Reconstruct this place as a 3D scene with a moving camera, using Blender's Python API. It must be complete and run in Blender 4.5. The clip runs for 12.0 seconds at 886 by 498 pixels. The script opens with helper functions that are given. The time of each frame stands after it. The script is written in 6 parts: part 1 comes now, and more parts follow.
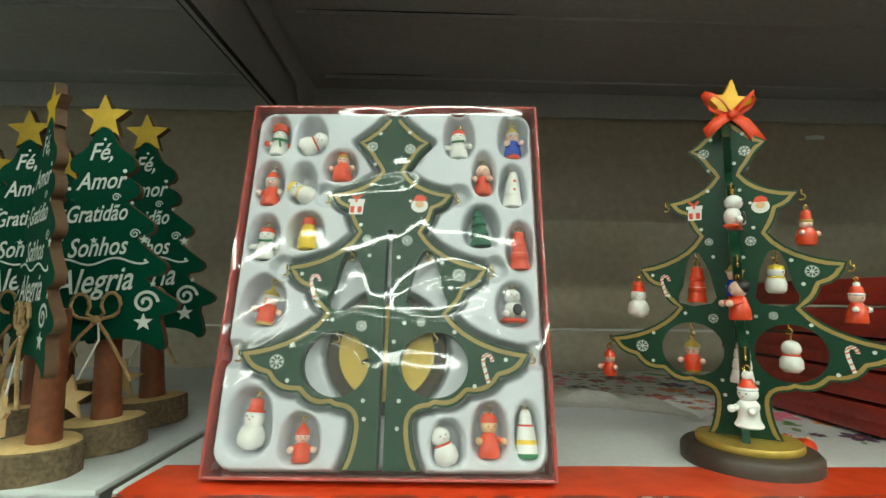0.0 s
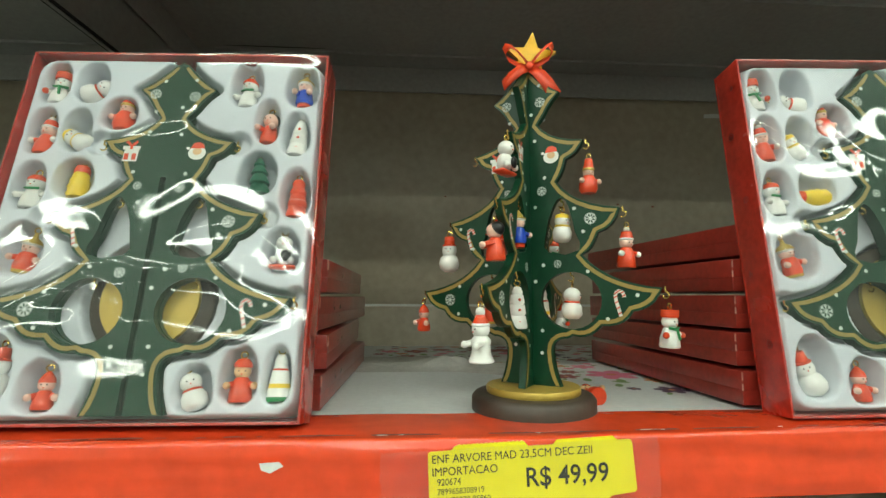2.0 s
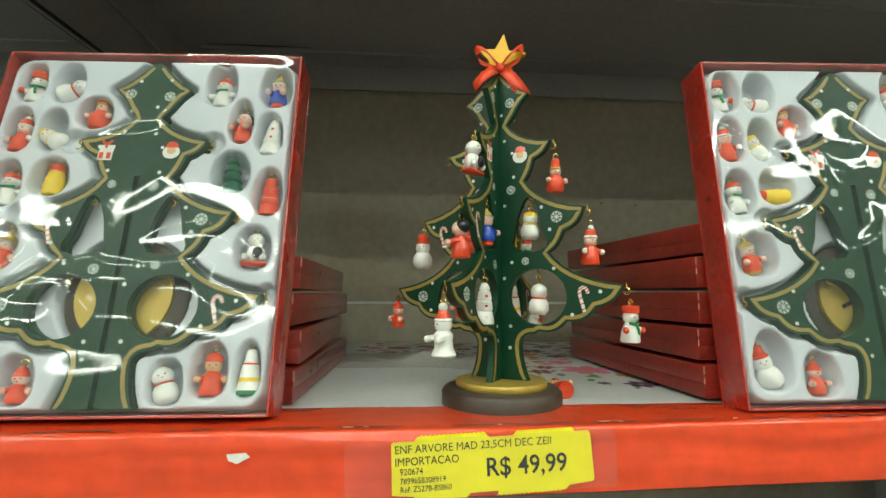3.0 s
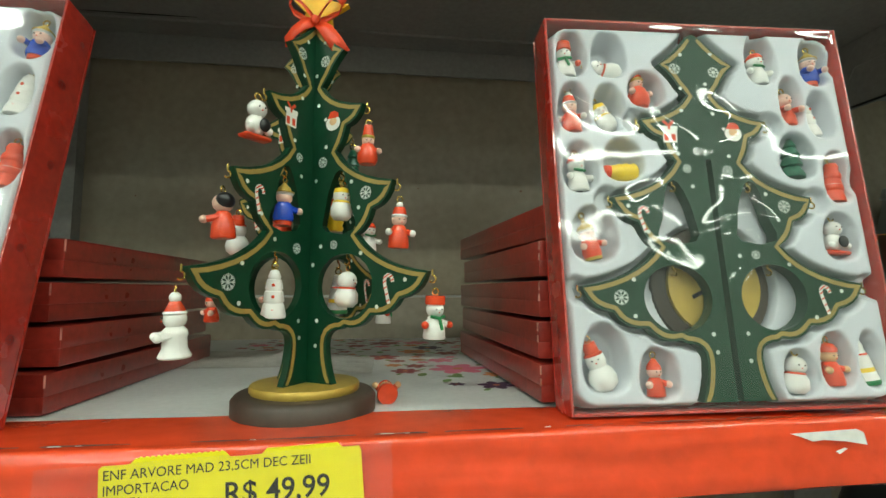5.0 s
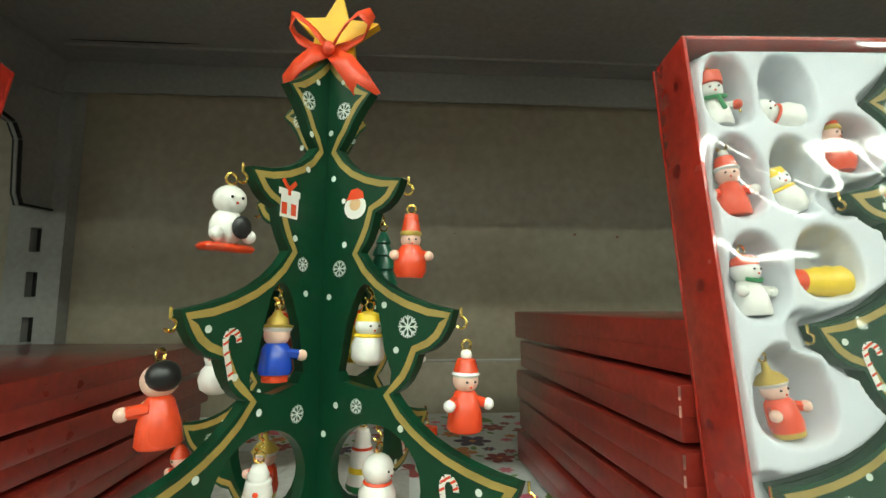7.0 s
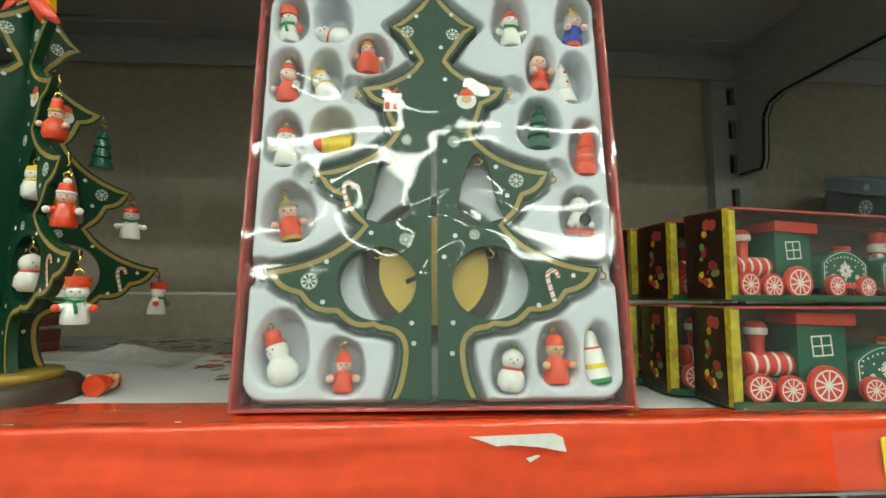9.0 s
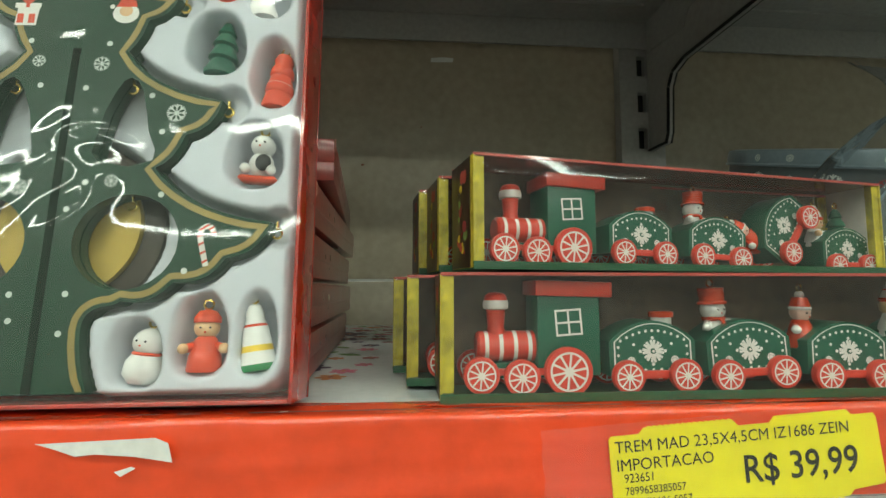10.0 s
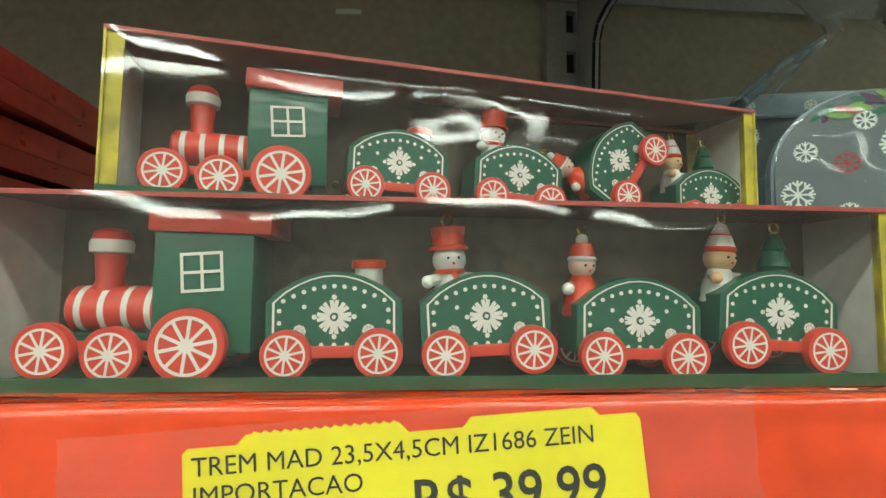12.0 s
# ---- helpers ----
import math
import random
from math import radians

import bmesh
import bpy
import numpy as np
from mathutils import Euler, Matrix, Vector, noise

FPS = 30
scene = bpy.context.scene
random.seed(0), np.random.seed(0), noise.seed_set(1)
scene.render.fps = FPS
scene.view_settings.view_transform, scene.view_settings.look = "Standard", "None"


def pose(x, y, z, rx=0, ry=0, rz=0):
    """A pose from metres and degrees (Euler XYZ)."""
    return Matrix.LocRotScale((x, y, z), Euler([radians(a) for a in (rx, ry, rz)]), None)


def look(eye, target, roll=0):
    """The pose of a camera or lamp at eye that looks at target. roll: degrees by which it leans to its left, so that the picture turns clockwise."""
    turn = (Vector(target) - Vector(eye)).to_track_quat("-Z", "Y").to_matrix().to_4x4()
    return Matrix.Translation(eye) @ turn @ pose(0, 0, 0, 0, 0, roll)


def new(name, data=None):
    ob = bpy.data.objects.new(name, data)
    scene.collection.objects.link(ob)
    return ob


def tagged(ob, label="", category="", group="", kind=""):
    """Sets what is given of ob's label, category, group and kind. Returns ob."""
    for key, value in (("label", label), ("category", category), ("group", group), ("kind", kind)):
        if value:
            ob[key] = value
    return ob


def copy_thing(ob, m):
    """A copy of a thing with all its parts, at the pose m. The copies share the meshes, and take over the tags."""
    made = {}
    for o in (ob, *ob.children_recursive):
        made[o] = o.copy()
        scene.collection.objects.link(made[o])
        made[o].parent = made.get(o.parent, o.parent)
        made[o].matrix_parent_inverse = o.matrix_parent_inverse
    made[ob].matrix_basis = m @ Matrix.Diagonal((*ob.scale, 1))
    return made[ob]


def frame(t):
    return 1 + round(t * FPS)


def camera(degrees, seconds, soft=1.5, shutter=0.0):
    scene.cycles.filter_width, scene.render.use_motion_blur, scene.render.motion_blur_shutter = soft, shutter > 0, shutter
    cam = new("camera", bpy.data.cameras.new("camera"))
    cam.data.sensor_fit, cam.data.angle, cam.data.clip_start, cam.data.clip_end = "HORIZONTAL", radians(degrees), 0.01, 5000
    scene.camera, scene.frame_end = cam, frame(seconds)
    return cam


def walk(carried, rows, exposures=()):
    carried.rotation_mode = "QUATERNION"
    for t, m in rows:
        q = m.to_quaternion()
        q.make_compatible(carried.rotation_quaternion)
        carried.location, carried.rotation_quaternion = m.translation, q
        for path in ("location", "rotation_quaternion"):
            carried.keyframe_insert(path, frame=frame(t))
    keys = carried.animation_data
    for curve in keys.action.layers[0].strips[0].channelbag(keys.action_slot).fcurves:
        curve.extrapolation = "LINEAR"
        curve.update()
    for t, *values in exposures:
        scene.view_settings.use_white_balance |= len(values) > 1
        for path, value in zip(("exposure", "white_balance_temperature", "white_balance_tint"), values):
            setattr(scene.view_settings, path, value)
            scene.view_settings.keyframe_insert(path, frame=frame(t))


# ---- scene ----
cam = camera(85.8, 12.0)
PATH = [
    (0, (0.037, -0.008, 1.396), (0.086, 1.98, 1.611), 0.7),
    (0.5, (0.064, 0.006, 1.388), (0.131, 1.994, 1.597), 0.6),
    (1, (0.106, 0.015, 1.386), (0.198, 2.002, 1.593), 0.4),
    (1.5, (0.141, 0.014, 1.383), (0.253, 2.0, 1.59), 0.2),
    (2, (0.157, -0.007, 1.369), (0.284, 1.979, 1.568), 0.2),
    (2.5, (0.162, -0.015, 1.367), (0.301, 1.97, 1.566), 0.2),
    (2.7, (0.164, -0.015, 1.368), (0.306, 1.97, 1.564), 0.2),
    (4.3, (0.239, -0.008, 1.368), (0.394, 1.978, 1.553), 0.2),
    (4.5, (0.246, -0.004, 1.365), (0.448, 1.977, 1.55), 0.1),
    (5, (0.274, 0.019, 1.365), (0.509, 1.997, 1.537), 0.1),
    (5.2, (0.286, 0.032, 1.373), (0.476, 2.018, 1.544), 0.3),
    (5.5, (0.271, 0.036, 1.374), (0.517, 2.009, 1.589), -0.2),
    (6, (0.246, 0.071, 1.396), (0.469, 2.045, 1.626), -0.2),
    (6.5, (0.249, 0.106, 1.425), (0.437, 2.083, 1.658), -0.3),
    (6.7, (0.254, 0.114, 1.427), (0.424, 2.093, 1.663), -0.2),
    (8.3, (0.35, 0.071, 1.362), (0.383, 2.062, 1.541), 0.5),
    (8.5, (0.375, 0.053, 1.356), (0.452, 2.041, 1.56), 0.5),
    (9, (0.447, 0.029, 1.355), (0.547, 2.017, 1.55), 0.3),
    (9.5, (0.52, 0.043, 1.356), (0.646, 2.031, 1.541), 0.3),
    (10, (0.584, 0.073, 1.344), (0.728, 2.06, 1.515), 0.0),
    (10.5, (0.639, 0.108, 1.32), (0.793, 2.095, 1.48), -0.0),
    (11, (0.677, 0.12, 1.315), (0.834, 2.108, 1.467), -0.0),
    (11.5, (0.691, 0.129, 1.324), (0.846, 2.118, 1.47), 0.2),
    (12, (0.7, 0.131, 1.329), (0.857, 2.12, 1.469), 0.5),
]
walk(cam, [(t, look(eye, target, roll)) for t, eye, target, roll in PATH], exposures=[(0, 0.08), (5.5, 0.06), (6.5, 0.40), (8.4, 0.22), (9.1, 0.05), (10.4, 0.0), (11.0, 0.10), (12.0, 0.18)])

# ---- world and light ----
world = bpy.data.worlds.new("shop_air")
scene.world = world
world.use_nodes = True
world.node_tree.nodes["Background"].inputs[0].default_value = (0.9, 0.95, 1.0, 1)
world.node_tree.nodes["Background"].inputs[1].default_value = 0.02


# ---- materials ----
def mat(name, color, rough=0.5, metal=0.0, var=0.12, big=9.0, fine=220.0, bump=0.05, coat=0.0, spread=0.0, spec=0.5):
    """Principled surface with broad and fine variation of tone and a fine relief."""
    m = bpy.data.materials.new(name)
    m.use_nodes = True
    nt = m.node_tree
    b = nt.nodes["Principled BSDF"]
    tc = nt.nodes.new("ShaderNodeTexCoord")
    n1 = nt.nodes.new("ShaderNodeTexNoise")
    n1.inputs["Scale"].default_value, n1.inputs["Detail"].default_value = big, 4
    n2 = nt.nodes.new("ShaderNodeTexNoise")
    n2.inputs["Scale"].default_value, n2.inputs["Detail"].default_value = fine, 3
    add = nt.nodes.new("ShaderNodeMath")
    add.operation = "ADD"
    for n in (n1, n2):
        nt.links.new(tc.outputs["Object"], n.inputs["Vector"])
    nt.links.new(n1.outputs["Fac"], add.inputs[0])
    nt.links.new(n2.outputs["Fac"], add.inputs[1])
    ramp = nt.nodes.new("ShaderNodeMapRange")
    ramp.inputs["From Min"].default_value, ramp.inputs["From Max"].default_value = 0.65, 1.35
    nt.links.new(add.outputs[0], ramp.inputs["Value"])
    mix = nt.nodes.new("ShaderNodeMix")
    mix.data_type = "RGBA"
    dark = [c * (1 - var) for c in color]
    light = [min(1, c * (1 + var)) for c in color]
    mix.inputs[6].default_value, mix.inputs[7].default_value = (*dark, 1), (*light, 1)
    nt.links.new(ramp.outputs[0], mix.inputs[0])
    out = mix.outputs[2]
    if spread:
        info = nt.nodes.new("ShaderNodeObjectInfo")
        hsv = nt.nodes.new("ShaderNodeHueSaturation")
        mr = nt.nodes.new("ShaderNodeMapRange")
        mr.inputs["To Min"].default_value, mr.inputs["To Max"].default_value = 1 - spread, 1 + spread
        nt.links.new(info.outputs["Random"], mr.inputs["Value"])
        nt.links.new(mr.outputs[0], hsv.inputs["Value"])
        nt.links.new(out, hsv.inputs["Color"])
        out = hsv.outputs["Color"]
    nt.links.new(out, b.inputs["Base Color"])
    rr = nt.nodes.new("ShaderNodeMapRange")
    rr.inputs["To Min"].default_value, rr.inputs["To Max"].default_value = max(0.02, rough - 0.07), min(1, rough + 0.07)
    nt.links.new(n1.outputs["Fac"], rr.inputs["Value"])
    nt.links.new(rr.outputs[0], b.inputs["Roughness"])
    b.inputs["Metallic"].default_value = metal
    b.inputs["Specular IOR Level"].default_value = spec
    b.inputs["Coat Weight"].default_value = coat
    b.inputs["Coat Roughness"].default_value = 0.08
    if bump:
        bp = nt.nodes.new("ShaderNodeBump")
        bp.inputs["Strength"].default_value, bp.inputs["Distance"].default_value = bump, 0.002
        nt.links.new(n2.outputs["Fac"], bp.inputs["Height"])
        nt.links.new(bp.outputs[0], b.inputs["Normal"])
    return m


def film_mat(name, gloss=0.05, wrinkle=0.5, scale=60.0, tint=(1, 1, 1), rough=0.03, ior=1.5, haze=0.0, veil=(0.85, 0.87, 0.86)):
    """Clear plastic film: see-through, with a mirror gloss that rises at a slant."""
    m = bpy.data.materials.new(name)
    m.use_nodes = True
    nt = m.node_tree
    nt.nodes.remove(nt.nodes["Principled BSDF"])
    outp = nt.nodes["Material Output"]
    tr, gl, mx = (nt.nodes.new("ShaderNodeBsdf" + k) for k in ("Transparent", "Glossy", "Transparent"))
    nt.nodes.remove(mx)
    mx = nt.nodes.new("ShaderNodeMixShader")
    tr.inputs["Color"].default_value = (*tint, 1)
    gl.inputs["Roughness"].default_value = rough
    fr = nt.nodes.new("ShaderNodeFresnel")
    fr.inputs["IOR"].default_value = ior
    ad = nt.nodes.new("ShaderNodeMath")
    ad.operation = "ADD"
    ad.inputs[1].default_value = gloss
    tc = nt.nodes.new("ShaderNodeTexCoord")
    nz = nt.nodes.new("ShaderNodeTexNoise")
    nz.inputs["Scale"].default_value, nz.inputs["Detail"].default_value = scale, 2
    bp = nt.nodes.new("ShaderNodeBump")
    bp.inputs["Strength"].default_value, bp.inputs["Distance"].default_value = wrinkle, 0.004
    nt.links.new(tc.outputs["Object"], nz.inputs["Vector"])
    nt.links.new(nz.outputs["Fac"], bp.inputs["Height"])
    nt.links.new(bp.outputs[0], gl.inputs["Normal"])
    nt.links.new(fr.outputs[0], ad.inputs[0])
    nt.links.new(ad.outputs[0], mx.inputs[0])
    if haze:
        df, hz = nt.nodes.new("ShaderNodeBsdfDiffuse"), nt.nodes.new("ShaderNodeMixShader")
        df.inputs["Color"].default_value = (*veil, 1)
        hz.inputs[0].default_value = haze
        nt.links.new(tr.outputs[0], hz.inputs[1])
        nt.links.new(df.outputs[0], hz.inputs[2])
        nt.links.new(hz.outputs[0], mx.inputs[1])
    else:
        nt.links.new(tr.outputs[0], mx.inputs[1])
    nt.links.new(gl.outputs[0], mx.inputs[2])
    nt.links.new(mx.outputs[0], outp.inputs["Surface"])
    return m


def lamp_mat(name, strength, color):
    m = bpy.data.materials.new(name)
    m.use_nodes = True
    b = m.node_tree.nodes["Principled BSDF"]
    b.inputs["Emission Color"].default_value, b.inputs["Emission Strength"].default_value = (*color, 1), strength
    return m


M = dict(
    white=mat("white_lacquer", (0.80, 0.79, 0.75), 0.28, var=0.05, coat=0.3),
    red=mat("red_lacquer", (0.74, 0.066, 0.018), 0.28, var=0.12, coat=0.3),
    skin=mat("pale_pink_lacquer", (0.80, 0.52, 0.42), 0.35, var=0.06),
    tan=mat("plain_wood_lacquer", (0.72, 0.46, 0.24), 0.4, var=0.1),
    gold=mat("gold_paint", (0.52, 0.36, 0.07), 0.38, metal=0.35, var=0.12),
    brass=mat("brass_wire", (0.80, 0.56, 0.16), 0.25, metal=1.0, var=0.1, bump=0),
    blue=mat("blue_lacquer", (0.010, 0.060, 0.46), 0.22, coat=0.4),
    black=mat("black_lacquer", (0.012, 0.012, 0.013), 0.3),
    yellow=mat("yellow_lacquer", (0.85, 0.58, 0.03), 0.3),
    leaf=mat("green_ornament_lacquer", (0.01, 0.11, 0.06), 0.3, coat=0.3),
    green=mat("green_tree_paint", (0.003, 0.044, 0.019), 0.36, var=0.16, big=30, spec=0.35),
    ochre=mat("ochre_border_paint", (0.33, 0.235, 0.062), 0.42, var=0.16, big=60),
    brown=mat("dark_brown_base_paint", (0.062, 0.046, 0.034), 0.45, var=0.2, big=40),
    mittgreen=mat("green_scarf_paint", (0.02, 0.22, 0.07), 0.4),
    ribbon=mat("red_satin_ribbon", (0.76, 0.062, 0.016), 0.38, var=0.1, fine=1500, bump=0.15),
    treestar=mat("orange_yellow_star_paint", (0.86, 0.47, 0.012), 0.35, var=0.1),
    star=mat("yellow_star_paint", (0.56, 0.37, 0.020), 0.4, var=0.1, spec=0.3),
    card=mat("red_glossy_card", (0.27, 0.026, 0.017), 0.30, var=0.3, big=30, coat=0.5, spread=0.15),
    wornedge=mat("worn_pink_card_edge", (0.62, 0.30, 0.24), 0.7, var=0.3, big=90),
    cardred=mat("bright_red_card", (0.46, 0.028, 0.016), 0.26, var=0.30, big=28, bump=0.10, coat=0.8),
    cardprint=mat("dark_red_card_print", (0.20, 0.012, 0.010), 0.35),
    tray=mat("white_vacuum_formed_plastic", (0.61, 0.64, 0.69), 0.30, var=0.03, bump=0.02),
    # haze on film and boxfilm: pale veil standing in for reflected room glare
    film=film_mat("clear_wrinkled_film", 0.02, 0.0, 60, rough=0.05, haze=0.034, veil=(0.80, 0.88, 0.84)),
    boxfilm=film_mat("clear_box_window", 0.015, 0.0, 50, rough=0.055, haze=0.018),
    lidfilm=film_mat("red_tinted_film", 0.02, 0.1, 40, tint=(0.62, 0.24, 0.18), rough=0.16, haze=0.55, veil=(0.46, 0.17, 0.10)),
    bagfilm=film_mat("clear_bag_film", 0.016, 0.05, 30, rough=0.05, ior=1.12, haze=0.006),
    tape=film_mat("clear_adhesive_tape", 0.015, 0.5, 45, tint=(0.97, 0.96, 0.96), rough=0.06, haze=0.04),
    rubbed=mat("dark_rubbed_edge", (0.10, 0.028, 0.018), 0.7, var=0.4, big=120),
    chip=mat("pale_chipped_edge", (0.60, 0.50, 0.44), 0.7, var=0.3, big=120),
    strip=mat("red_shelf_tape", (0.80, 0.072, 0.020), 0.20, var=0.14, big=14, fine=90, bump=0.10, coat=0.45),
    steel=mat("grey_painted_steel", (0.29, 0.285, 0.27), 0.42, var=0.14, big=6, fine=160, bump=0.04),
    back=mat("beige_painted_back_panel", (0.335, 0.288, 0.215), 0.34, var=0.16, big=5, fine=90, bump=0.03, coat=0.35),
    shelf=mat("pale_grey_shelf_paint", (0.60, 0.65, 0.65), 0.40, var=0.10, big=12, fine=150, bump=0.05),
    dark=mat("black_shade", (0.008, 0.008, 0.008), 0.8),
    paper=mat("white_printed_paper", (0.64, 0.66, 0.65), 0.5, var=0.08),
    wrapgrey=mat("grey_wrapping_paper", (0.42, 0.41, 0.38), 0.38, var=0.2, big=30, bump=0.12, coat=0.2),
    paperedge=mat("grey_torn_card_edge", (0.36, 0.34, 0.31), 0.8, var=0.3, big=60),
    pink=mat("pink_print", (0.72, 0.17, 0.27), 0.5), mauve=mat("dull_red_print", (0.30, 0.045, 0.045), 0.5),
    plum=mat("dark_plum_print", (0.07, 0.03, 0.075), 0.5), olive=mat("leaf_green_print", (0.17, 0.30, 0.08), 0.5),
    orange=mat("orange_print", (0.62, 0.22, 0.06), 0.5),
    label=mat("yellow_price_label", (0.88, 0.78, 0.008), 0.42, var=0.05, big=30, bump=0.03),
    ink=mat("black_ink", (0.012, 0.012, 0.010), 0.5, var=0.3),
    whitetear=mat("torn_white_film", (0.75, 0.73, 0.70), 0.5),
    mdf=mat("brown_fibreboard_edge", (0.11, 0.060, 0.028), 0.7, var=0.25),
    greenboard=mat("green_painted_board", (0.001, 0.050, 0.028), 0.55, var=0.14, big=25, spec=0.06),
    script=mat("white_screen_print", (0.62, 0.68, 0.64), 0.5, var=0.12, big=120),
    trunk=mat("brown_stained_trunk", (0.20, 0.065, 0.026), 0.45, var=0.28, big=45, bump=0.15),
    bark=mat("rough_grey_bark", (0.16, 0.115, 0.065), 0.9, var=0.5, big=120, fine=400, bump=0.8),
    slice=mat("pale_cut_wood", (0.66, 0.46, 0.20), 0.6, var=0.2, big=70),
    twine=mat("jute_twine", (0.33, 0.21, 0.095), 0.9, var=0.3, big=500, bump=0.6),
    string=mat("white_cotton_string", (0.74, 0.72, 0.66), 0.8),
    plywood=mat("pale_plywood", (0.60, 0.42, 0.20), 0.6, var=0.15),
    traingreen=mat("train_green_paint", (0.012, 0.105, 0.060), 0.34, var=0.12, coat=0.2),
    trainred=mat("train_red_paint", (0.68, 0.055, 0.030), 0.34, var=0.1, coat=0.2),
    trainwhite=mat("train_white_paint", (0.78, 0.74, 0.70), 0.42, var=0.06),
    boxgreen=mat("dark_green_card", (0.010, 0.085, 0.035), 0.45),
    boxyellow=mat("yellow_printed_card", (0.52, 0.43, 0.03), 0.40, var=0.5, big=70),
    boxtop=mat("red_brown_card_lid", (0.42, 0.06, 0.045), 0.45, var=0.2, big=40),
    boxback=mat("dark_brown_card_back", (0.125, 0.085, 0.052), 0.5, var=0.45, big=35),
    boxprint=mat("dark_printed_card", (0.022, 0.015, 0.010), 0.30, var=0.6, big=120),
    boxgrey=mat("grey_card_lining", (0.74, 0.71, 0.66), 0.6),
    tin=mat("slate_grey_tin", (0.10, 0.125, 0.135), 0.35, var=0.12, big=10, coat=0.2),
    tinrim=mat("blue_grey_tin_rim", (0.20, 0.26, 0.30), 0.3, metal=0.2),
    floor=mat("speckled_vinyl_floor", (0.22, 0.215, 0.20), 0.35, var=0.12, big=3),
    plaster=mat("white_shop_wall", (0.50, 0.495, 0.47), 0.8, var=0.06, big=1.5),
    crate=mat("pale_slat_wood", (0.48, 0.34, 0.18), 0.7, var=0.2),
    lamp=lamp_mat("opal_lamp_diffuser", 25.0, (0.895, 1.0, 0.85)),
)


# ---- mesh tools ----
from mathutils import geometry

I4 = Matrix.Identity(4)


def T(x=0, y=0, z=0):
    return Matrix.Translation((x, y, z))


def finish(name, bm, mats, smooth=True, angle=40):
    me = bpy.data.meshes.new(name)
    bm.to_mesh(me)
    bm.free()
    for k in (mats if isinstance(mats, (list, tuple)) else [mats]):
        me.materials.append(M[k])
    if smooth:
        me.polygons.foreach_set("use_smooth", [True] * len(me.polygons))
        me.set_sharp_from_angle(angle=radians(angle))
    return me


def thing(name, label, category, m=I4, me=None, group="", kind=""):
    ob = new(name, me)
    ob.matrix_world = m
    return tagged(ob, label, category, group, kind)


def part(name, bm, material, parent, label="", m=I4, smooth=True):
    me = bm if isinstance(bm, bpy.types.Mesh) else finish(name, bm, material, smooth)
    ob = new(name, me)
    ob.parent = parent
    ob.matrix_basis = m
    if label:
        tagged(ob, label)
    return ob


def box(bm, x0, x1, y0, y1, z0, z1, m=I4, bevel=0.0, mi=0, seg=2):
    vs = [bm.verts.new(m @ Vector((x, y, z))) for x in (x0, x1) for y in (y0, y1) for z in (z0, z1)]
    fs = [bm.faces.new([vs[i] for i in q]) for q in ((0, 1, 3, 2), (4, 6, 7, 5), (0, 4, 5, 1), (2, 3, 7, 6), (0, 2, 6, 4), (1, 5, 7, 3))]
    for f in fs:
        f.material_index = mi
    if bevel:
        es = {e for f in fs for e in f.edges}
        r = bmesh.ops.bevel(bm, geom=list(es), offset=bevel, segments=seg, profile=0.6, affect="EDGES", clamp_overlap=True)
        for f in r["faces"]:
            f.material_index = mi
    return bm


def one_box(x0, x1, y0, y1, z0, z1, bevel=0.0, m=I4):
    return box(bmesh.new(), x0, x1, y0, y1, z0, z1, m, bevel)


def lathe(bm, prof, m=I4, mi=0, seg=16, squash=1.0):
    rings = []
    for r, z in prof:
        if r < 1e-7:
            rings.append([bm.verts.new(m @ Vector((0, 0, z)))])
        else:
            rings.append([bm.verts.new(m @ Vector((r * math.cos(2 * math.pi * k / seg), squash * r * math.sin(2 * math.pi * k / seg), z))) for k in range(seg)])
    for a, b in zip(rings, rings[1:]):
        for k in range(seg):
            j = (k + 1) % seg
            q = [a[0], b[j], b[k]] if len(a) == 1 else ([a[k], a[j], b[0]] if len(b) == 1 else [a[k], a[j], b[j], b[k]])
            if len(a) == 1 and len(b) == 1:
                continue
            bm.faces.new(q).material_index = mi
    return bm


def ball(bm, x, y, z, rx, ry=None, rz=None, m=I4, mi=0, seg=12):
    ry, rz = ry or rx, rz or rx
    n = max(5, seg // 2)
    prof = [(math.sin(math.pi * i / n), -math.cos(math.pi * i / n)) for i in range(n + 1)]
    prof[0], prof[-1] = (0, -1), (0, 1)
    return lathe(bm, prof, m @ T(x, y, z) @ Matrix.Diagonal((rx, ry, rz, 1)), mi, seg)


def tube(bm, pts, r, mi=0, seg=6, m=I4, closed=False):
    pts = [Vector(p) for p in pts]
    n = len(pts)
    rings = []
    for i, p in enumerate(pts):
        a = pts[i - 1] if (i or closed) else p
        b = pts[(i + 1) % n] if (i < n - 1 or closed) else p
        d = (b - a).normalized()
        s = d.cross(Vector((0.31, 0.17, 0.93))).normalized()
        u = d.cross(s)
        rings.append([bm.verts.new(m @ (p + r * (math.cos(2 * math.pi * k / seg) * s + math.sin(2 * math.pi * k / seg) * u))) for k in range(seg)])
    for i in range(n if closed else n - 1):
        a, b = rings[i], rings[(i + 1) % n]
        for k in range(seg):
            bm.faces.new([a[k], a[(k + 1) % seg], b[(k + 1) % seg], b[k]]).material_index = mi
    if not closed:
        bm.faces.new(rings[0][::-1]).material_index = mi
        bm.faces.new(rings[-1]).material_index = mi
    return bm


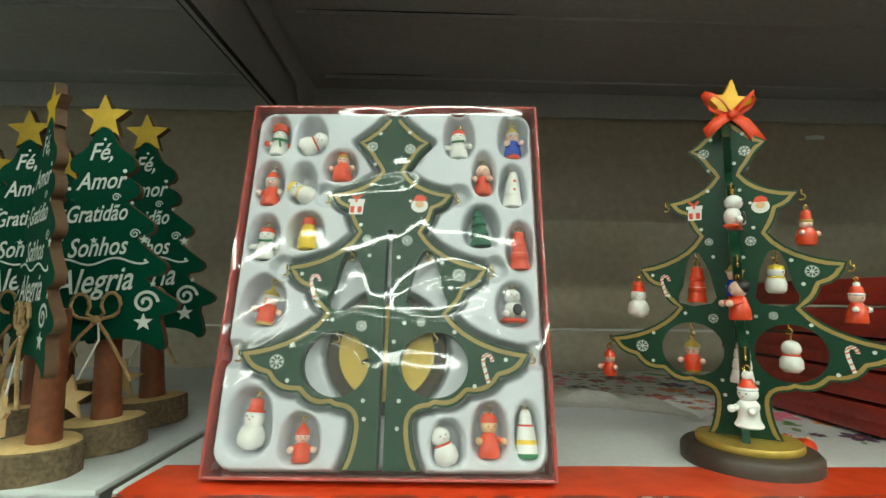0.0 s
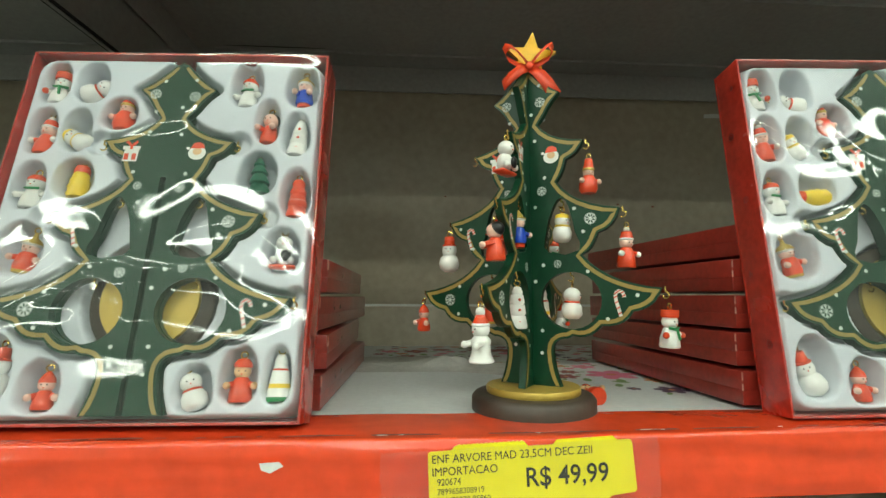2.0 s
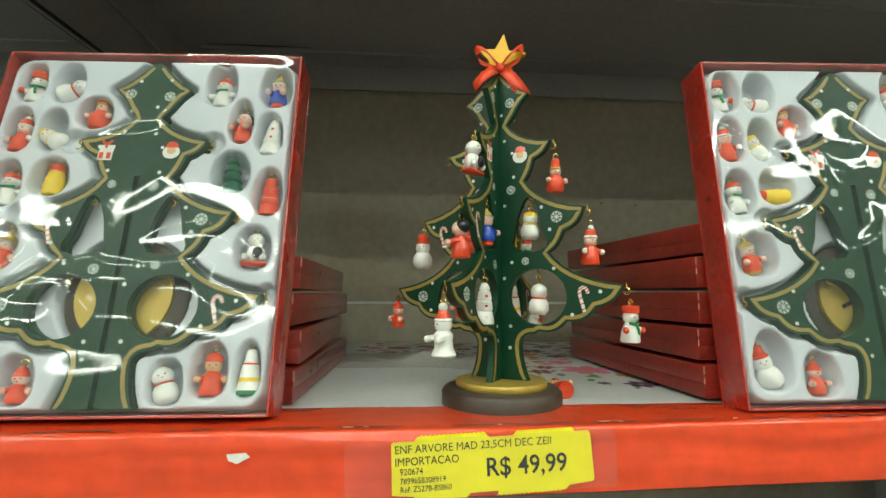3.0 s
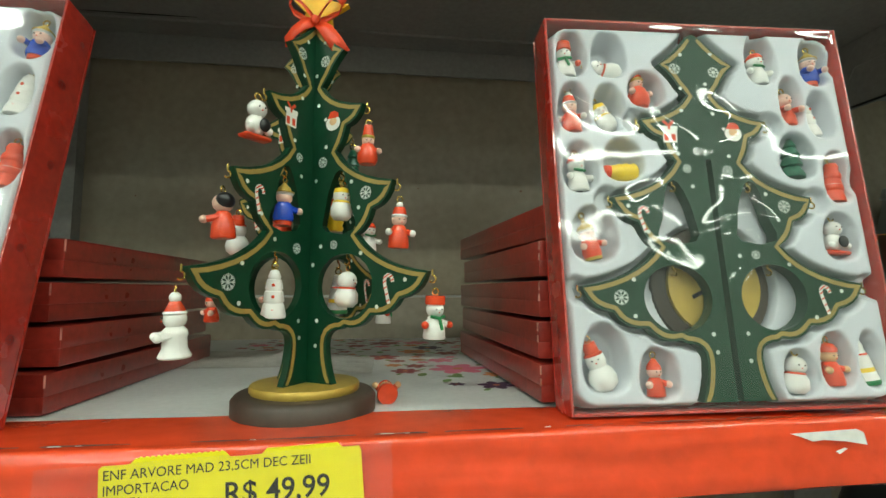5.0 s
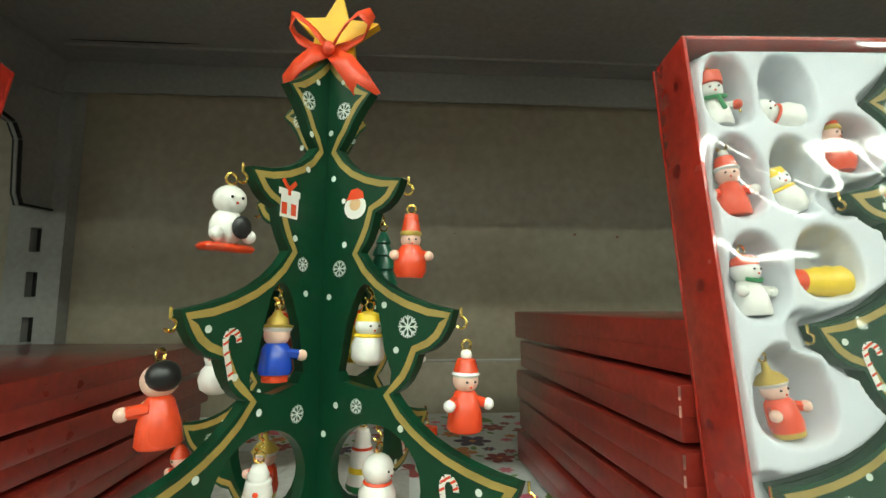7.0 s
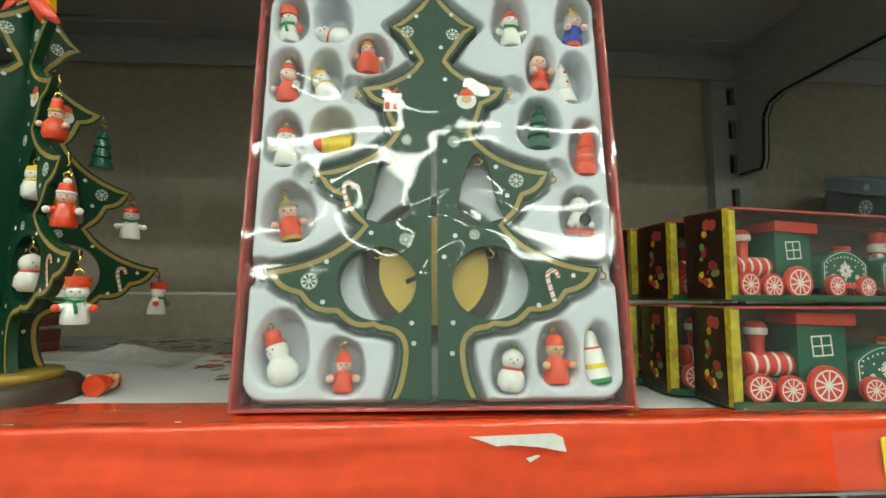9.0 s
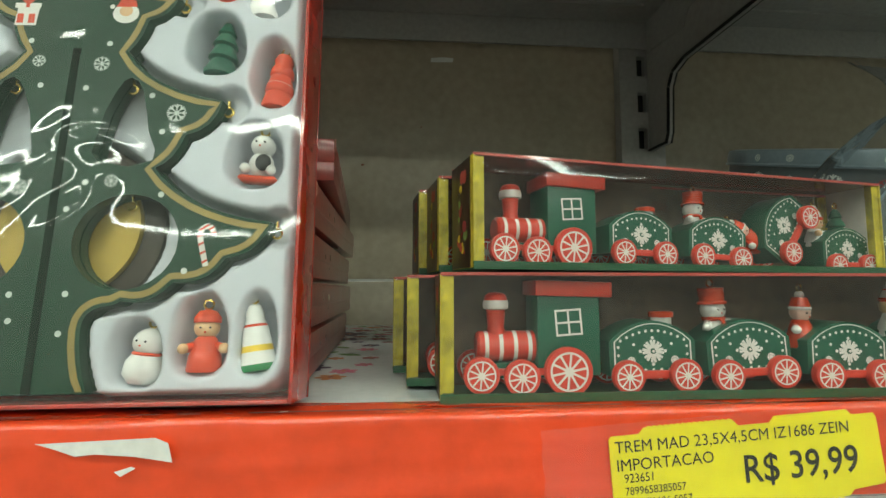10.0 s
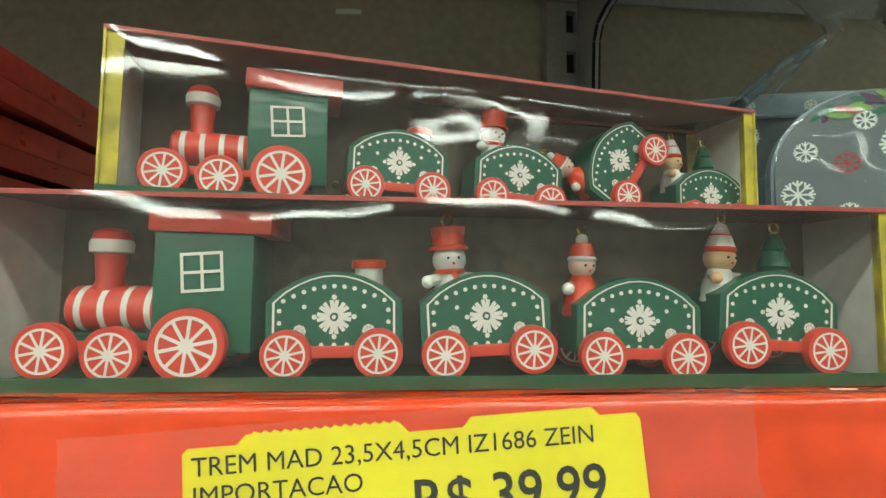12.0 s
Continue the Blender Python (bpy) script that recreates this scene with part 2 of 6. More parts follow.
def in_poly(x, y, poly):
    ins = False
    for i in range(len(poly)):
        (x0, y0), (x1, y1) = poly[i], poly[(i + 1) % len(poly)]
        if (y0 > y) != (y1 > y) and x < (x1 - x0) * (y - y0) / (y1 - y0) + x0:
            ins = not ins
    return ins


def slab(bm, loops, z0, z1, m=I4, mi=0, side=None):
    """A plate of the outline loops[0] with holes loops[1:], in local x, y, from z0 to z1."""
    side = mi if side is None else side
    loops = [[p for k, p in enumerate(lp) if math.hypot(p[0] - lp[k - 1][0], p[1] - lp[k - 1][1]) > 1e-6] for lp in loops]
    flat_pts = [Vector(p) for lp in loops for p in lp]
    links, base = [], 0
    for lp in loops:
        links += [(base + k, base + (k + 1) % len(lp)) for k in range(len(lp))]
        base += len(lp)
    co, _, faces, *_ = geometry.delaunay_2d_cdt(flat_pts, links, [], 0, 1e-7)
    tris = []
    for f in faces:
        cx, cy = sum(co[k].x for k in f) / 3, sum(co[k].y for k in f) / 3
        if in_poly(cx, cy, loops[0]) and not any(in_poly(cx, cy, h) for h in loops[1:]):
            tris.append(list(f))
    top = [bm.verts.new(m @ Vector((c.x, c.y, z1))) for c in co]
    bot = [bm.verts.new(m @ Vector((c.x, c.y, z0))) for c in co]
    for t in tris:
        bm.faces.new([top[i] for i in t]).material_index = mi
        bm.faces.new([bot[i] for i in t[::-1]]).material_index = mi
    base = 0
    for k, lp in enumerate(loops):
        n = len(lp)
        area = sum(lp[i][0] * lp[(i + 1) % n][1] - lp[(i + 1) % n][0] * lp[i][1] for i in range(n))
        ccw = (area > 0) == (k == 0)
        for i in range(n):
            a, b = base + i, base + (i + 1) % n
            q = [bot[a], bot[b], top[b], top[a]] if ccw else [bot[b], bot[a], top[a], top[b]]
            bm.faces.new(q).material_index = side
        base += n
    return bm


def flat(bm, pts, z, m=I4, mi=0):
    """A thin painted patch: a polygon in local x, y at height z."""
    vs = [bm.verts.new(m @ Vector((x, y, z))) for x, y in pts]
    f = bm.faces.new(vs)
    f.material_index = mi
    f.normal_update()
    return bm


def ellipse(cx, cy, rx, ry=None, n=14, a0=0.0):
    ry = ry or rx
    c, s = math.cos(a0), math.sin(a0)
    return [(cx + rx * math.cos(2 * math.pi * k / n) * c - ry * math.sin(2 * math.pi * k / n) * s,
             cy + rx * math.cos(2 * math.pi * k / n) * s + ry * math.sin(2 * math.pi * k / n) * c) for k in range(n)]


def bar(bm, x0, y0, x1, y1, w, z, m=I4, mi=0):
    dx, dy = x1 - x0, y1 - y0
    d = math.hypot(dx, dy)
    nx, ny = -dy / d * w / 2, dx / d * w / 2
    return flat(bm, [(x0 - nx, y0 - ny), (x1 - nx, y1 - ny), (x1 + nx, y1 + ny), (x0 + nx, y0 + ny)], z, m, mi)


def flake(bm, cx, cy, r, z, m=I4, mi=0, w=0.13):
    for k in range(4):
        a = math.pi * k / 4
        dx, dy = r * math.cos(a), r * math.sin(a)
        bar(bm, cx - dx, cy - dy, cx + dx, cy + dy, r * w, z + k * 0.00001, m, mi)
    for k in range(8):
        a = math.pi * k / 4
        for s in (-0.45, 0.45):
            bar(bm, cx + 0.6 * r * math.cos(a), cy + 0.6 * r * math.sin(a), cx + 0.95 * r * math.cos(a + s * 0.7), cy + 0.95 * r * math.sin(a + s * 0.7), r * w, z + 0.00005, m, mi)
    return bm


def bezier(p0, c, p1, n):
    return [((1 - t) ** 2 * p0[0] + 2 * t * (1 - t) * c[0] + t * t * p1[0], (1 - t) ** 2 * p0[1] + 2 * t * (1 - t) * c[1] + t * t * p1[1]) for t in (i / n for i in range(n))]


def star_points(r, inner=0.42, n=5):
    return [((r if k % 2 == 0 else r * inner) * math.sin(math.pi * k / n), (r if k % 2 == 0 else r * inner) * math.cos(math.pi * k / n)) for k in range(2 * n)]


def words(text, size, material, parent, m, shear=0.0, bold=0.0, name="lettering", width=1.0, depth=0.0):
    cu = bpy.data.curves.new(name, "FONT")
    cu.body, cu.size, cu.shear, cu.offset = text, size, shear, bold
    cu.extrude = depth
    cu.resolution_u = 3
    ob = bpy.data.objects.new("letters", cu)
    scene.collection.objects.link(ob)
    bpy.context.view_layer.update()
    me = bpy.data.meshes.new_from_object(ob.evaluated_get(bpy.context.evaluated_depsgraph_get()))
    bpy.data.objects.remove(ob)
    bpy.data.curves.remove(cu)
    me.name = name
    me.materials.clear()
    me.materials.append(M[material])
    xs = [v.co.x for v in me.vertices]
    mid = (min(xs) + max(xs)) / 2 if width < 0 else 0
    me.transform(Matrix.Diagonal((abs(width), 1, 1, 1)) @ T(-mid, 0, 0))
    return part(name, me, None, parent, "", m)


def frame_of(bl, br, tl):
    """Pose with x along bl-br, y up towards tl, z out of the face."""
    bl, br, tl = Vector(bl), Vector(br), Vector(tl)
    x = (br - bl).normalized()
    y = tl - bl
    y = (y - y.dot(x) * x).normalized()
    z = x.cross(y)
    return Matrix(((x.x, y.x, z.x, bl.x), (x.y, y.y, z.y, bl.y), (x.z, y.z, z.z, bl.z), (0, 0, 0, 1)))


# ---- the shop round the shelf ----
S = 1.300          # top of the shelf
FRONT = 0.235      # front face of the shelf edge
WALL = 0.692       # face of the back panels

thing("floor", "speckled grey vinyl shop floor", "floor", me=finish("floor", one_box(-5, 6, -6, 2.0, -0.1, 0), "floor", False), kind="structure")
thing("ceiling", "plain white shop ceiling", "ceiling", me=finish("ceiling", one_box(-5, 6, -6, 2.0, 3.3, 3.4), "plaster", False), kind="structure")
for nm, dims in (("wall_south", (-5, 6, -6.1, -6, 0, 3.3)), ("wall_west", (-5.1, -5, -6, 2.0, 0, 3.3)), ("wall_east", (6, 6.1, -6, 2.0, 0, 3.3)), ("wall_north", (-5, 6, 2.0, 2.1, 0, 3.3))):
    thing(nm, "plain white painted shop wall", "wall", me=finish(nm, one_box(*dims), "plaster", False), kind="structure")


def ceiling_lamp(x, y):
    """A long fluorescent fitting with an opal diffuser."""
    lamp = thing("ceiling_lamp", "long white fluorescent fitting on the ceiling", "lamp", T(x, y, 3.3), group="ceiling lamps")
    part("housing", one_box(-0.80, 0.80, -0.13, 0.13, -0.06, 0.0, 0.008), "plaster", lamp)
    part("diffuser", one_box(-0.75, 0.75, -0.085, 0.085, -0.085, -0.0605, 0.01), "lamp", lamp, "glowing white diffuser")
    return lamp


LAMP_ROWS = (-0.9, -2.7, -4.5)
first_lamp = ceiling_lamp(-0.2, LAMP_ROWS[0])
for y in LAMP_ROWS:
    for x in (-4.0, -2.1, -0.2, 1.7, 3.6):
        if (x, y) != (-0.2, LAMP_ROWS[0]):
            copy_thing(first_lamp, T(x, y, 3.3))

# ---- the gondola ----
# back panels between the uprights
UPX = (-1.204, -0.156, 0.896, 1.948)
BRACKET_X = (-1.191, -0.143, 0.905, 1.953)
gondola = thing("gondola", "grey steel shop gondola with beige back panels", "shelving", kind="structure")
for a, b in zip(UPX, UPX[1:]):
    for z0, z1 in ((0.1, 0.72), (0.724, 1.355), (1.358, 2.05)):
        part("back_panel", one_box(a + 0.012, b - 0.012, WALL, WALL + 0.015, z0, z1, 0.002), "back", gondola)


def upright(x):
    bm = bmesh.new()
    # two slotted faces with a groove between them
    zs = [0.059 + 0.05 * i for i in range(40)]
    for z in zs:
        box(bm, x - 0.030, x - 0.006, WALL - 0.018, WALL - 0.0, z, z + 0.05)
        box(bm, x + 0.006, x + 0.030, WALL - 0.018, WALL - 0.0, z, z + 0.05)
        box(bm, x - 0.006, x + 0.006, WALL - 0.018, WALL - 0.0, z, z + 0.0225)
    bmesh.ops.remove_doubles(bm, verts=bm.verts[:], dist=0.0001)
    up = part("upright", bm, "steel", gondola, "slotted grey steel upright", smooth=False)
    # black strip that stands in for the shade inside the slots
    part("slot_liner", one_box(x - 0.0065, x + 0.0065, WALL - 0.008, WALL - 0.006, 0.06, 2.04), "dark", up)


for x in UPX:
    upright(x)


def bracket(x, z):
    prof = [(0.672, 0.0), (0.672, -0.178), (0.628, -0.180), (0.622, -0.168), (0.618, -0.112), (0.609, -0.098), (0.586, -0.092), (0.300, -0.100), (0.262, -0.085), (0.255, 0.0)]
    bm = bmesh.new()
    slab(bm, [[(p[0], p[1]) for p in prof]], -0.0015, 0.0015, Matrix(((0, 0, 1, x), (1, 0, 0, 0), (0, 1, 0, z), (0, 0, 0, 1))))
    b = part("bracket", bm, "steel", gondola, "grey steel shelf bracket", smooth=False)
    # folded lower edge, coloured black for the shade under the bracket
    bm = bmesh.new()
    for (y0, q0), (y1, q1) in zip(prof[1:8], prof[2:9]):
        d = Vector((0, y1 - y0, q1 - q0))
        n = Vector((0, d.z, -d.y)).normalized() * 0.0012
        p0, p1 = Vector((x, y0, z + q0)) + n, Vector((x, y1, z + q1)) + n
        w = Vector((0.0045, 0, 0))
        bm.faces.new([bm.verts.new(v) for v in (p0 - w, p0 + w, p1 + w, p1 - w)])
    edge = part("rolled_edge", bm, "dark", b, "folded bracket edge, blackened for the shade under it")
    edge.modifiers.new("thickness", "SOLIDIFY").thickness = 0.002


def steel_shelf(name, z, y0, label):
    sh = thing(name, label, "shelf", kind="structure")
    paint = "shelf" if name == "shelf_display" else "steel"
    front = y0
    shift = 0.032 if name == "shelf_display" else 0.013
    for a, b in zip(UPX, UPX[1:]):
        a, b = a + shift, b + shift
        # the next bay's overhead shelf is lengthened forward to shade that bay
        y0 = front - 0.17 if name == "shelf_upper" and b < 0 else front
        p = part("plate", one_box(a + 0.004, b - 0.004, y0, WALL - 0.020, z - 0.003, z, 0.0008), paint, sh, smooth=False)
        part("front_flange", one_box(a + 0.004, b - 0.004, y0, y0 + 0.003, z - 0.034, z - 0.0032), paint, p)
        part("back_flange", one_box(a + 0.004, b - 0.004, WALL - 0.024, WALL - 0.020, z - 0.040, z - 0.0032, 0.001), paint, p)
        if name == "shelf_upper":
            # folded ends, deeper where they hook into the upright
            for x in (a + 0.0045, b - 0.0065):
                bm = bmesh.new()
                slab(bm, [[(y0 + 0.004, -0.0034), (y0 + 0.004, -0.040), (0.574, -0.041), (0.584, -0.058), (0.668, -0.046), (0.668, -0.0034)]], 0, 0.002, Matrix(((0, 0, 1, x), (1, 0, 0, 0), (0, 1, 0, z), (0, 0, 0, 1))))
                part("side_flange", bm, paint, p, smooth=False)
        for y in (y0 + 0.08, 0.478, 0.628):
            part("stiffener", one_box(a + 0.03, b - 0.03, y, y + 0.0022, z - 0.0062, z - 0.0031), paint, p)
    return sh


steel_shelf("shelf_display", S, 0.2450, "pale grey steel shelf with a taped red front edge")
steel_shelf("shelf_upper", 1.708, 0.215, "grey steel shelf overhead with a bare underside")
steel_shelf("shelf_lower", 0.90, FRONT + 0.003, "pale grey steel shelf below the display")
for x in BRACKET_X:
    bracket(x, 1.7045)
    bracket(x, S - 0.0035)
    bracket(x, 0.8965)

# black slivers laid on the underside for the shade in its open seams
for x0, x1, y in ((-0.100, 0.125, 0.4755), (-0.100, 0.035, 0.6205)):
    bm = bmesh.new()
    slab(bm, [[(x0, 0.0), ((x0 + x1) / 2, -0.0007), (x1 - 0.02, -0.0004), (x1, 0.0), (x1 - 0.02, 0.0006), ((x0 + x1) / 2, 0.0010)]], 0, 0.0006, T(0, y, 1.7041))
    part("open_seam", bm, "dark", gondola, "black sliver for the shade in an open shelf seam", smooth=False)

for x, z, r in ((0.469, 1.510, 0.0020), (0.318, 1.510, 0.0012), (0.5235, 1.5075, 0.0022), (0.205, 1.518, 0.0016), (0.60, 1.56, 0.0012), (-0.06, 1.49, 0.0012)):
    bm = bmesh.new()
    ball(bm, 0, 0, 0, r, 0.0006, r * 0.7, seg=8)
    part("rust_speck", bm, "trunk", gondola, "small dark rust speck", T(x, WALL - 0.0002, z))

# small white patch on the back panel
bm = bmesh.new()
flat(bm, [(0, 0), (0.030, 0.001), (0.031, 0.0065), (0.018, 0.0075), (0.001, 0.006)], 0, frame_of((0.612, WALL - 0.0005, 1.6500), (0.640, WALL - 0.0005, 1.6500), (0.612, WALL - 0.0005, 1.66)))
part("paper_scrap", bm, "paper", gondola, "small white patch on the back panel", smooth=False)

# red tape over the shelf edge
def front_y(x):
    return float(np.interp(x, (0.0, 0.22, 0.5, 0.7, 1.2), (0.2280, 0.2285, 0.2385, 0.2430, 0.2450)))


bm = bmesh.new()
NX = 260
RX0, RX1 = -0.112, 1.9
prof_n = 12
verts = []
for i in range(NX + 1):
    x = RX0 + (RX1 - RX0) * i / NX
    row = []
    back = 0.279 - 0.018 * max(0, min(1, (x - 0.36) / 0.2)) + 0.0012 * noise.noise((x * 25, 0, 0))
    front = front_y(x)
    pts = [(back, S + 0.0012), (back - 0.012, S + 0.0016), (front + 0.014, S + 0.0018), (front + 0.0042, S + 0.0016), (front + 0.0030, S + 0.0017)]
    pts += [(front + 0.0012 - 0.0022 * math.sin(a), S - 0.0004 + 0.0022 * math.cos(a)) for a in (0.0, 0.35, 0.7, 1.05, 1.4)]
    pts += [(front - 0.0010, S - 0.0022 - 0.00172 * k) for k in range(17)] + [(front + 0.0005, S - 0.0315), (front + 0.004, S - 0.0325)]
    for k, (y, z) in enumerate(pts):
        if 0 < k < 5:
            z += 0.0012 * abs(noise.noise((x * 14, k * 3.1, 2.0))) * (0.4 if k > 2 else 1)
        elif 9 < k < len(pts) - 2:
            f = min(1, (k - 9) / 3)
            y -= f * (0.0024 * noise.noise((x * 5.5, z * 95 + 0.8 * noise.noise((x * 9, 1, 1)), 3.3)) + 0.0005 * abs(noise.noise((x * 22, z * 190, 8.0))) + 0.0006)
        elif 5 <= k <= 9:
            y -= 0.0005 * noise.noise((x * 18, 4.0, 4.0))
            z += 0.0004 * noise.noise((x * 30, 9.0, 4.0))
        row.append(Vector((x, y, z)))
    verts.append(row)
rows_co = verts
bm.free()
LAST = len(rows_co[0]) - 1
edge_tape = thing("edge_tape", "glossy red plastic tape wrapped over the shelf edge", "tape")
for nm, k0, k1 in (("top_band", 0, 4), ("front_band", 4, LAST)):
    bm = bmesh.new()
    grid = [[bm.verts.new(c) for c in row[k0:k1 + 1]] for row in rows_co]
    for a, b in zip(grid, grid[1:]):
        for k in range(k1 - k0):
            bm.faces.new([a[k], b[k], b[k + 1], a[k + 1]])
    bmesh.ops.recalc_face_normals(bm, faces=bm.faces[:])
    part(nm, bm, "strip", edge_tape)

# dark rubbed line and pale chips where the band turns over the edge
for nm, mt, lo, seed in (("rubbed_line", "rubbed", -0.22, 3.0), ("chipped_line", "chip", 0.34, 7.0)):
    bm = bmesh.new()
    prev = None
    for i in range(NX * 3):
        u = i / 3
        k = int(u)
        a = rows_co[k][4].lerp(rows_co[min(k + 1, NX)][4], u - k)
        n = noise.noise((a.x * 30, seed, 0)) + 0.6 * noise.noise((a.x * 130, seed, 2))
        wd = max(0.0, min(0.0016, 0.0022 * (n - lo)))
        if wd > 0.0001:
            q = [bm.verts.new((a.x, a.y + 0.0004 + 0.0005 * noise.noise((a.x * 60, seed, 5)), a.z + 0.0007)), bm.verts.new((a.x, a.y + 0.0005 + wd, a.z + 0.0009))]
            if prev:
                bm.faces.new([prev[0], q[0], q[1], prev[1]])
            prev = q
        else:
            prev = None
    bmesh.ops.delete(bm, geom=[v for v in bm.verts if not v.link_faces], context="VERTS")
    tagged(part(nm, bm, mt, edge_tape, smooth=False), "rubbed line along the edge", kind="stuff")

bm = bmesh.new()
flat(bm, [(0, 0.0), (0.036, 0.0012), (0.040, -0.0005), (0.0415, -0.0065), (0.030, -0.0045), (0.018, -0.0035), (0.012, -0.0040), (0.006, -0.0018)], 0.0)
flat(bm, [(0.024, -0.0090), (0.029, -0.0075), (0.0305, -0.0080), (0.026, -0.0105)], 0.0)
thing("tape_tear", "small torn white patch in the red tape", "tear", T(0.4685, 0.2345, 1.2962) @ pose(0, 0, 0, 90, 0, 0), finish("tape_tear", bm, "whitetear"))
bm = bmesh.new()
flat(bm, [(0, 0.0), (0.009, 0.0005), (0.011, -0.0015), (0.005, -0.0045), (0.001, -0.003)], 0.0)
thing("tape_tear", "small torn white patch in the red tape", "tear", T(0.088, 0.2240, 1.2930) @ pose(0, 0, 0, 90, 0, 0), finish("tape_tear", bm, "whitetear"))


# ---- price labels ----
def price_label(m, w, h, lines, price, label):
    tag = thing("price_label", label, "price label", m, group="price labels")
    pts = [(0.0, 0.002), (0.0, h - 0.001), (0.001, h)]
    pts += [(0.011, h), (0.013, h + 0.002)]
    n = 15
    for i in range(n):
        xx = 0.014 + (0.046 - 0.014) * i / n
        pts += [(xx, h + 0.002), (xx + 0.0008, h + 0.0026)]
    pts += [(0.046, h + 0.002), (0.048, h - 0.0002), (0.060, h - 0.0002), (0.062, h + 0.002), (0.090, h + 0.002), (0.092, h), (w - 0.001, h), (w, h - 0.0015), (w + 0.001, 0.003), (w, 0.002), (w - 0.012, 0.001), (w - 0.014, -0.001)]
    for i in range(n):
        xx = w - 0.016 - 0.034 * i / n
        pts += [(xx, -0.001), (xx - 0.0008, -0.0016)]
    pts += [(0.052, 0.0008), (0.038, 0.0008), (0.036, -0.001), (0.012, -0.001), (0.010, 0.001)]
    bm = bmesh.new()
    slab(bm, [pts], 0, 0.0004)
    part("card", bm, "label", tag, smooth=False)
    for (tx, x, y, s, wd) in lines:
        words(tx, s, "ink", tag, T(x, y, 0.0006), width=wd)
    words(price[0], price[3], "ink", tag, T(price[1], price[2], 0.0006), bold=0.00014, width=0.91, name="price_lettering")
    return tag


def clear_tape(m, w, h, seed):
    bm = bmesh.new()
    nx, ny = 26, 10
    g = [[bm.verts.new((w * i / nx + 0.0010 * noise.noise((j * 0.9, seed, i * 0.2)) * (i in (0, nx)), h * j / ny, 0.0016 + 0.0006 * noise.noise((i * 0.5, j * 0.6, seed)))) for i in range(nx + 1)] for j in range(ny + 1)]
    for j in range(ny):
        for i in range(nx):
            bm.faces.new([g[j][i], g[j][i + 1], g[j + 1][i + 1], g[j + 1][i]])
    ob = thing("clear_tape", "clear wrinkled adhesive tape over a price label", "tape", m, finish("clear_tape", bm, "tape"), group="clear tapes")
    ob.visible_shadow = False
    return ob


m1 = frame_of((0.1659, 0.2240, 1.2705), (0.2665, 0.2275, 1.2740), (0.1651, 0.2240, 1.298))
m1 = T(0, -0.0005, 0) @ m1
price_label(m1, 0.0995, 0.0265, [("ENF ARVORE MAD 23,5CM DEC ZEII", 0.0015, 0.0212, 0.0054, 0.905), ("IMPORTACAO", 0.0015, 0.0155, 0.0054, 0.90), ("920674", 0.0038, 0.0112, 0.0043, 0.88),
            ("7899658308919", 0.0038, 0.0071, 0.0038, 0.9), ("Ref: Z5278-BS860", 0.0038, 0.0032, 0.0038, 0.9)], ("R$ 49,99", 0.0455, 0.0080, 0.0125), "yellow shelf price label with black print, 49,99")
m2 = frame_of((0.6551, 0.2390, 1.2662), (0.7585, 0.2405, 1.2725), (0.6542, 0.2390, 1.2935))
price_label(m2, 0.1015, 0.0270, [("TREM MAD 23,5X4,5CM IZ1686 ZEIN", 0.0018, 0.0213, 0.0057, 0.97), ("IMPORTACAO", 0.0018, 0.0152, 0.0057, 0.98), ("923651", 0.0042, 0.0112, 0.0043, 0.88),
            ("7899658385057", 0.0042, 0.0071, 0.0038, 0.9), ("Ref: IZ1686-5057", 0.0042, 0.0030, 0.0038, 0.9)], ("R$ 39,99", 0.0478, 0.0072, 0.0135), "yellow shelf price label with black print, 39,99")
clear_tape(m1 @ T(-0.022, -0.001, 0), 0.134, 0.0285, 1.7)
clear_tape(m2 @ T(-0.024, -0.0095, 0), 0.153, 0.041, 4.2)

# ---- the little painted figures, one plain mesh each ----
def fig(spec, top):
    """spec: parts in millimetres, front towards -y; ends with a brass eye at height top."""
    keys = []
    bm = bmesh.new()

    def slot(k):
        if k not in keys:
            keys.append(k)
        return keys.index(k)

    mm = Matrix.Diagonal((0.001, 0.001, 0.001, 1))
    for s in spec:
        if s[0] == "l":
            lathe(bm, s[2], mm @ (s[3] if len(s) > 3 else I4), slot(s[1]), 22)
        elif s[0] == "b":
            ball(bm, *s[2:5], *s[5:], m=mm, mi=slot(s[1]), seg=10 if s[5] < 1 else 18)
        elif s[0] == "x":
            box(bm, *s[2:8], mm, 0.3, slot(s[1]), 1)
        elif s[0] == "t":
            tube(bm, s[2], s[3], slot(s[1]), 6, mm)
    ring = [(1.7 * math.cos(2 * math.pi * k / 10), 0, top + 1.6 + 1.7 * math.sin(2 * math.pi * k / 10)) for k in range(10)]
    tube(bm, ring, 0.46, slot("brass"), 5, mm, True)
    me = finish("figure", bm, keys, True, 50)
    return me


def eyes(z, r, dx=1.6):
    return [("b", "black", -dx, -r + 0.25, z, 0.42), ("b", "black", dx, -r + 0.25, z, 0.42), ("b", "red", 0, -r + 0.1, z - 1.6, 0.4)]


def arms(mat_a, mat_h, z, spread=6.5, fwd=-2.5):
    return [("t", mat_a, [(-3, 0, z), (-spread, fwd, z - 1.0)], 1.7), ("t", mat_a, [(3, 0, z), (spread, fwd, z - 1.0)], 1.7),
            ("b", mat_h, -spread - 0.6, fwd - 0.4, z - 1.1, 1.9), ("b", mat_h, spread + 0.6, fwd - 0.4, z - 1.1, 1.9)]


